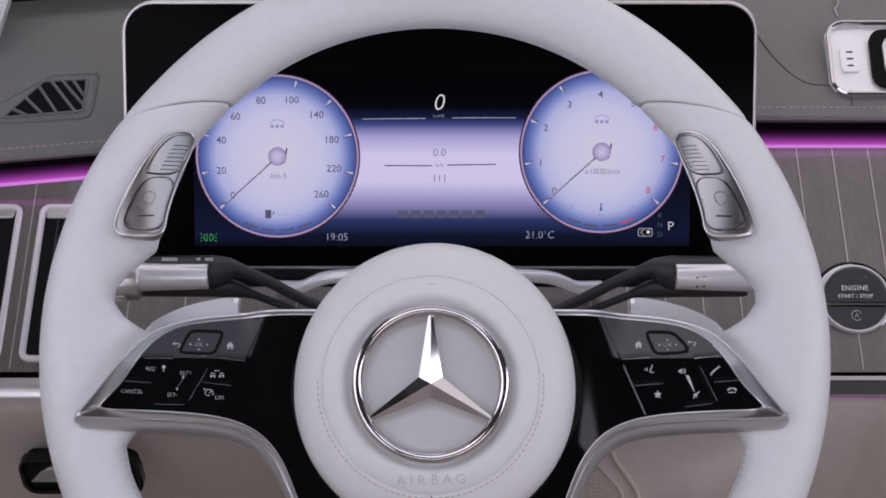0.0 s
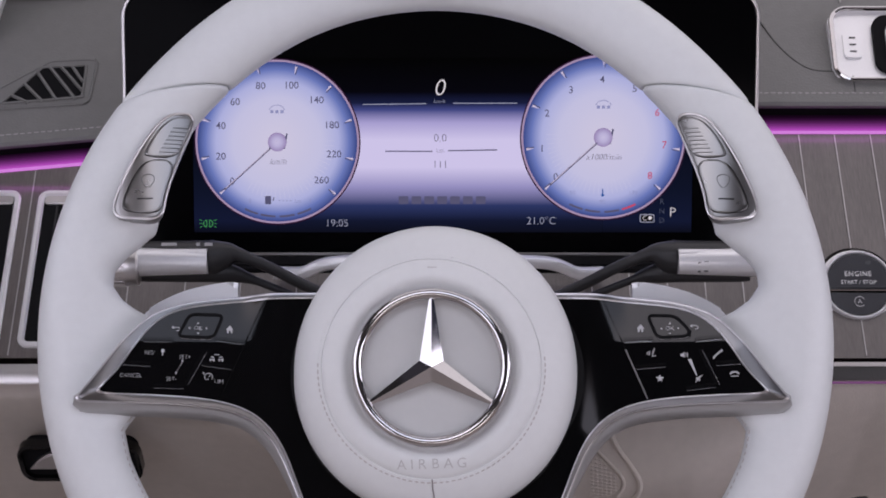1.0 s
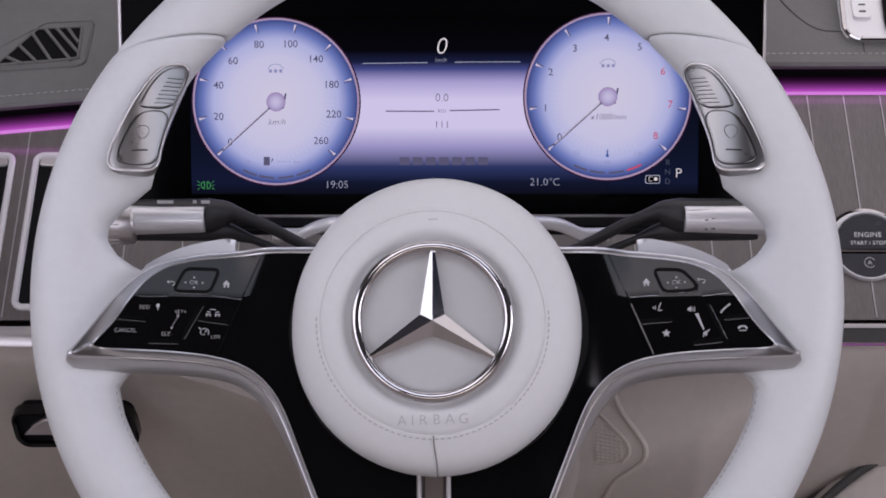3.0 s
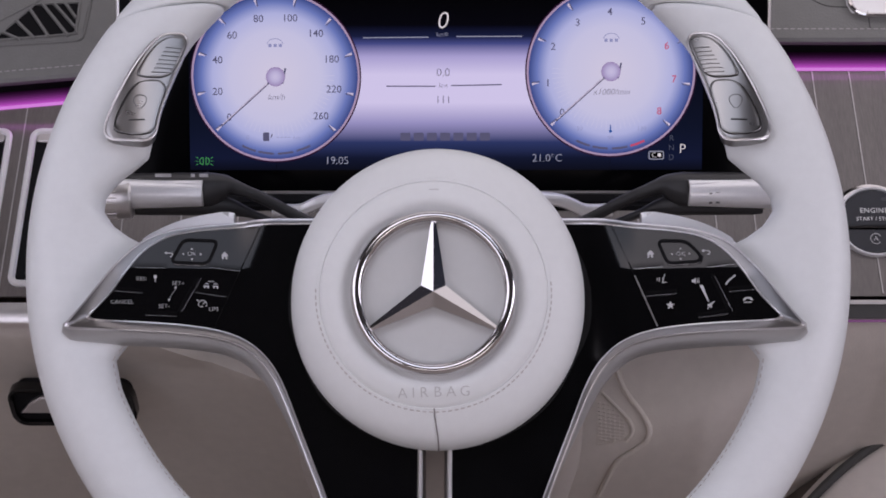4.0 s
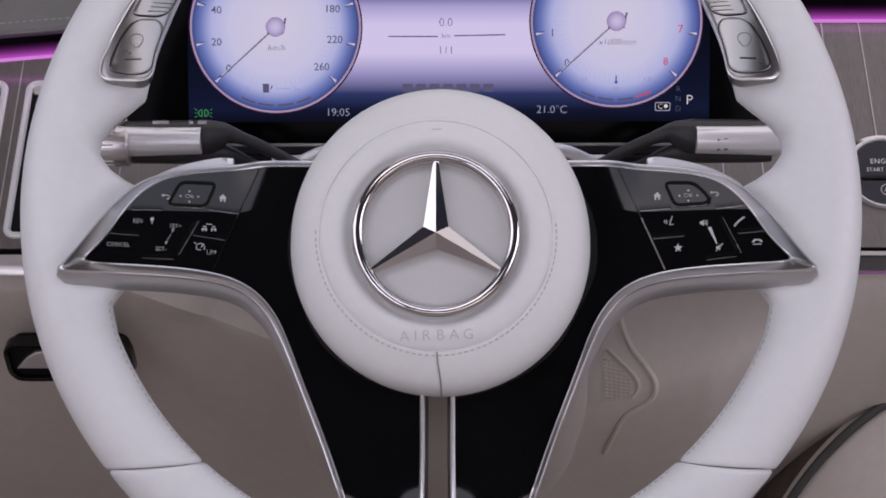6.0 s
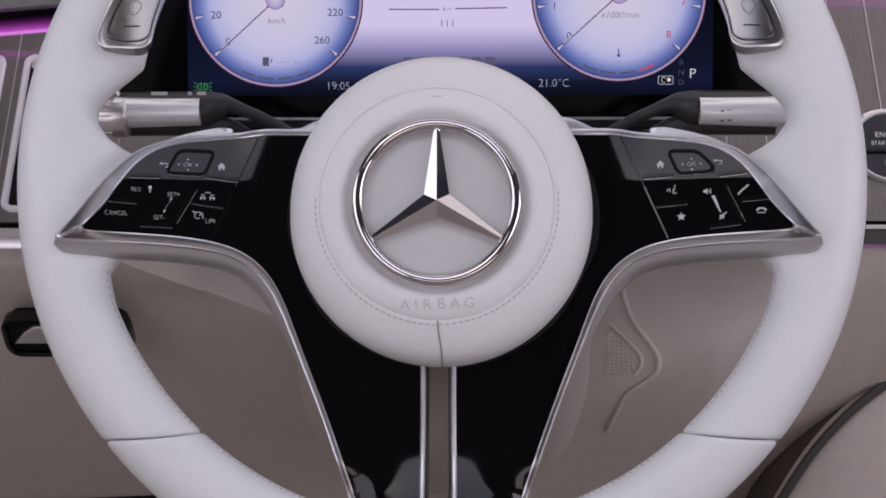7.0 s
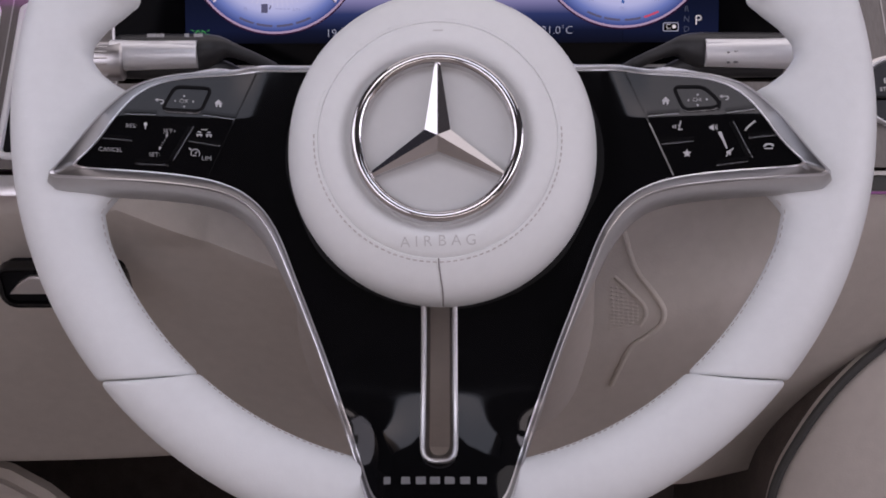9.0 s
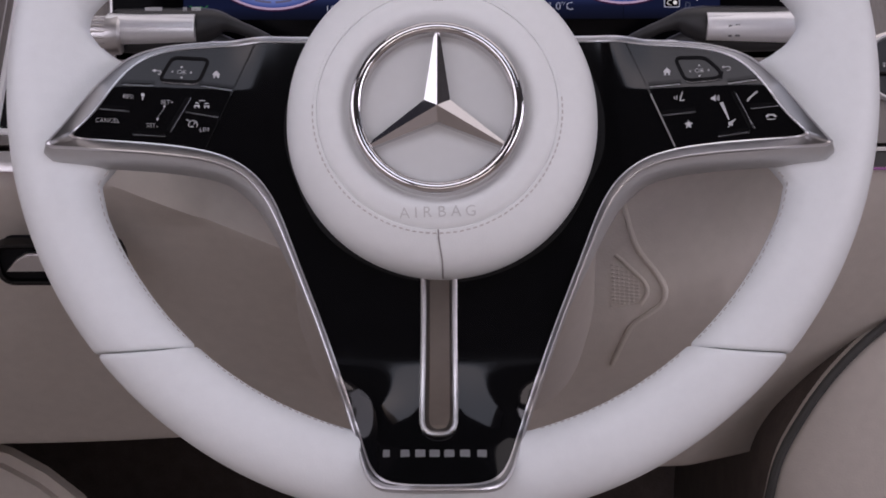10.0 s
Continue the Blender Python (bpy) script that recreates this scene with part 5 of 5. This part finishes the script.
for k in range(6):
    x0, z0 = -0.2690 + 0.0072 * k, min(0.8868, 0.8712 + 0.0061 * k)
    x1, z1 = x0 + 0.0115 + 0.0015 * k, 0.8672 + 0.0007 * k
    if k > 2:
        z0, x1, z1 = 0.8862, min(x1 + 0.003, -0.2250), 0.8690 + 0.0045 * (k - 3)
    part("slat", bar(*gl(x0, z0), *gl(x1, z1), 0.0019, 0.0010, 0.0030, 0.0005), M_DASH, grille)
part("grille_edge", sweep([(*p, 0.0014) for p in spline(hole + hole[:1], 60)[:-1]], ring(0.0010, 6), closed=True), M_DASH, grille)
part("grille_lip", sweep([(*p, 0.0008) for p in cornered(face, 0.004)], ring(0.0009, 6), closed=True), M_DASH, grille, "raised lip round the vent")

centre_vent = thing("centre_vent", pose(0.2870, 1.1180, 0.8978, TOP_RX + 6), "silver rounded centre air vent with a black inner ring", "air vent")
W2, H2 = 0.0850, 0.0555
part("vent_body", prism(rounded(W2, H2, 0.0115, 8), -0.016, 0.0012, 0.0006, 2), M_GRIP, centre_vent, "bright silver vent body")
part("vent_lip", sweep([(a, b, 0.0042) for a, b in rounded(W2 - 0.003, H2 - 0.003, 0.0105, 8)], ring(0.0016, 8), closed=True), M_CHROME, centre_vent)
inner = rounded(0.0560, 0.0425, 0.0095, 8, 0.0125, 0.0)
part("vent_well", prism(inner, 0.002, 0.0046), M_DARK, centre_vent, "black inner ring")
ring2 = rounded(0.0400, 0.0285, 0.0075, 8, 0.0135, 0.0)
part("vent_ring", sweep([(a, b, 0.0052) for a, b in ring2], ring(0.0018, 10), closed=True), M_SATIN, centre_vent, "silver inner ring")
part("slat", bar(-0.004, 0.0, 0.031, 0.0, 0.0022, 0.0046, 0.0060, 0.0004), M_BLACK, centre_vent)
part("wheel_button", prism(rounded(0.0118, 0.0185, 0.0022, 5, -0.0285, 0.0), 0.001, 0.0032, 0.0006), M_GRIP, centre_vent, "small ribbed silver vent wheel")
for dy in (-0.005, 0.0, 0.005):
    part("rib", bar(-0.0305, dy, -0.0265, dy, 0.0009, 0.0030, 0.0036), M_BLACK, centre_vent)

# Joints in the dashboard leather beside the display.
def pad_y(x, z):
    return 1.088 + 1.1 * (z - 0.868) - 0.0006


joint = [(x, pad_y(x, z), z) for x, z in spline([(0.196, 0.9200), (0.203, 0.9110), (0.211, 0.9000), (0.2215, 0.8905), (0.232, 0.8855), (0.2465, 0.8845)], 30)]
part("joint", sweep(joint, ring(0.0006, 6), up=(0, -0.7, 0.7)), M_DASH_FOLD, dash)
joint = [(0.2570, pad_y(0, z), z) for z in (0.8825, 0.8780, 0.8735)]
part("joint", sweep(joint, ring(0.0005, 6), up=(1, 0, 0)), M_DASH_FOLD, dash)
joint = [(x, pad_y(x, z), z) for x, z in ((0.2560, 0.9220), (0.2550, 0.9260), (0.2580, 0.9300), (0.2560, 0.9340))]
part("joint", sweep(joint, ring(0.0006, 6), up=(1, 0, 0)), M_INLAY, dash)


# ---- start button ----
start = thing("start_button", pose(0.2426, wood_y(0.7760), 0.7760, 90 - math.degrees(math.atan(WOOD_K)) + 14), "round grey engine start button in a silver ring", "button")
part("bezel", lathe([(0.0226, -0.010), (0.0226, 0.002), (0.0220, 0.0036), (0.0212, 0.0040), (0.0208, 0.0070), (0.0204, 0.0076), (0.0196, 0.0076), (0.0190, 0.0066), (0.0188, 0.002)], 72), M_GRIP, start, "bright silver ring")
part("bezel_foot", lathe([(0.0250, -0.008), (0.0250, 0.0), (0.0244, 0.0012), (0.0228, 0.0014)], 72), M_CHROME, start)
M_WHITE_PRINT = material("white_printed_letters", (0.78, 0.78, 0.78), 0.5, spread=0.02)
M_KEY = material("slate_grey_button", (0.050, 0.052, 0.058), 0.24, spread=0.05, scale=60)
up = [(0.0186 * math.cos(a), 0.0186 * math.sin(a)) for a in np.linspace(radians(-8), radians(188), 40)]
down = [(0.0186 * math.cos(a), 0.0186 * math.sin(a)) for a in np.linspace(radians(195), radians(345), 34)]
part("start_key", prism(up, 0.002, 0.0072, 0.0006), M_KEY, start, "slate grey start key")
part("eco_key", prism(down, 0.002, 0.0068, 0.0006), M_KEY, start, "slate grey lower key")
part("key_line", bar(-0.0180, -0.0037, 0.0180, -0.0037, 0.0007, 0.002, 0.0074), M_CHROME, start)
lettering("lettering", "ENGINE", 0.0042, M_WHITE_PRINT, start, pose(0, 0.0062, 0.0073), 0.00006, spacing=1.1)
lettering("lettering", "START / STOP", 0.0032, M_WHITE_PRINT, start, pose(0, 0.0012, 0.0073), 0.00006, spacing=1.05)
part("mark", sweep([(0.0030 * math.cos(a), -0.0105 + 0.0030 * math.sin(a), 0.0070) for a in np.linspace(0.5, 5.6, 20)], ring(0.00026, 5)), M_ICON, start)
lettering("lettering", "A", 0.0040, M_ICON, start, pose(0, -0.0105, 0.0070), 0.00006)


# ---- centre console and footwell ----
curve = spline([(0.330, 1.030, 0.664), (0.295, 1.032, 0.648), (0.260, 1.035, 0.6285), (0.2400, 1.035, 0.6130), (0.2245, 1.035, 0.5965), (0.2125, 1.035, 0.5805), (0.2015, 1.035, 0.5620), (0.1910, 1.036, 0.5395), (0.1860, 1.038, 0.5170), (0.1845, 1.05, 0.47), (0.184, 1.08, 0.30)], 50) + np.array([0.006, 0.0, 0.0])
rows, dark = [], []
for x, y, z in curve:
    dark.append([(x, y + 0.40, z), (x, y + 0.14, z), (x - 0.0002, y + 0.012, z - 0.0002)])
    rows.append([(x, y + 0.012, z), (x + 0.0015, y + 0.003, z - 0.001), (x + 0.006, y - 0.003, z - 0.004), (x + 0.03, y - 0.012, z - 0.016), (x + 0.10, y - 0.025, z - 0.03), (x + 0.30, y - 0.035, z - 0.04)])
console = tagged(part("centre_console", quads(rows), M_BEIGE), "beige leather flank of the centre console", "console")
# The inner flank is much darker than the leather.
part("dark_flank", quads(dark), M_CARPET, console, "dark brown inner flank")
part("seam", sweep(curve + np.array([0.0005, 0.0, 0.0]), ring(0.0030, 8), up=(0, 1, 0)), M_DASH_FOLD, console)
setting("windscreen_base", slab(-0.515, 1.195, 1.46, 1.50, 0.70, 0.97), M_DARK, "black band at the foot of the windscreen", "trim")
sail = prism([(-0.515, 0.85), (-0.318, 0.85), (-0.2985, 0.878), (-0.2865, 0.903), (-0.277, 0.928), (-0.262, 0.968), (-0.515, 0.968)], -0.012, 0.0, 0.002)
bmesh.ops.transform(sail, matrix=pose(0, 1.12, 0, 90), verts=sail.verts)
setting("door_sail", sail, M_LEATHER, "pale leather corner trim of the door", "trim")
kick = prism([(-0.515, 0.17), (-0.20, 0.17), (-0.228, 0.36), (-0.245, 0.402), (-0.266, 0.431), (-0.290, 0.452), (-0.315, 0.467), (-0.36, 0.480), (-0.515, 0.485)], -0.02, 0.0, 0.008, 4)
bmesh.ops.transform(kick, matrix=pose(0, 1.20, 0, 90), verts=kick.verts)
setting("kick_panel", kick, M_BEIGE, "beige lining beside the footwell", "panel")
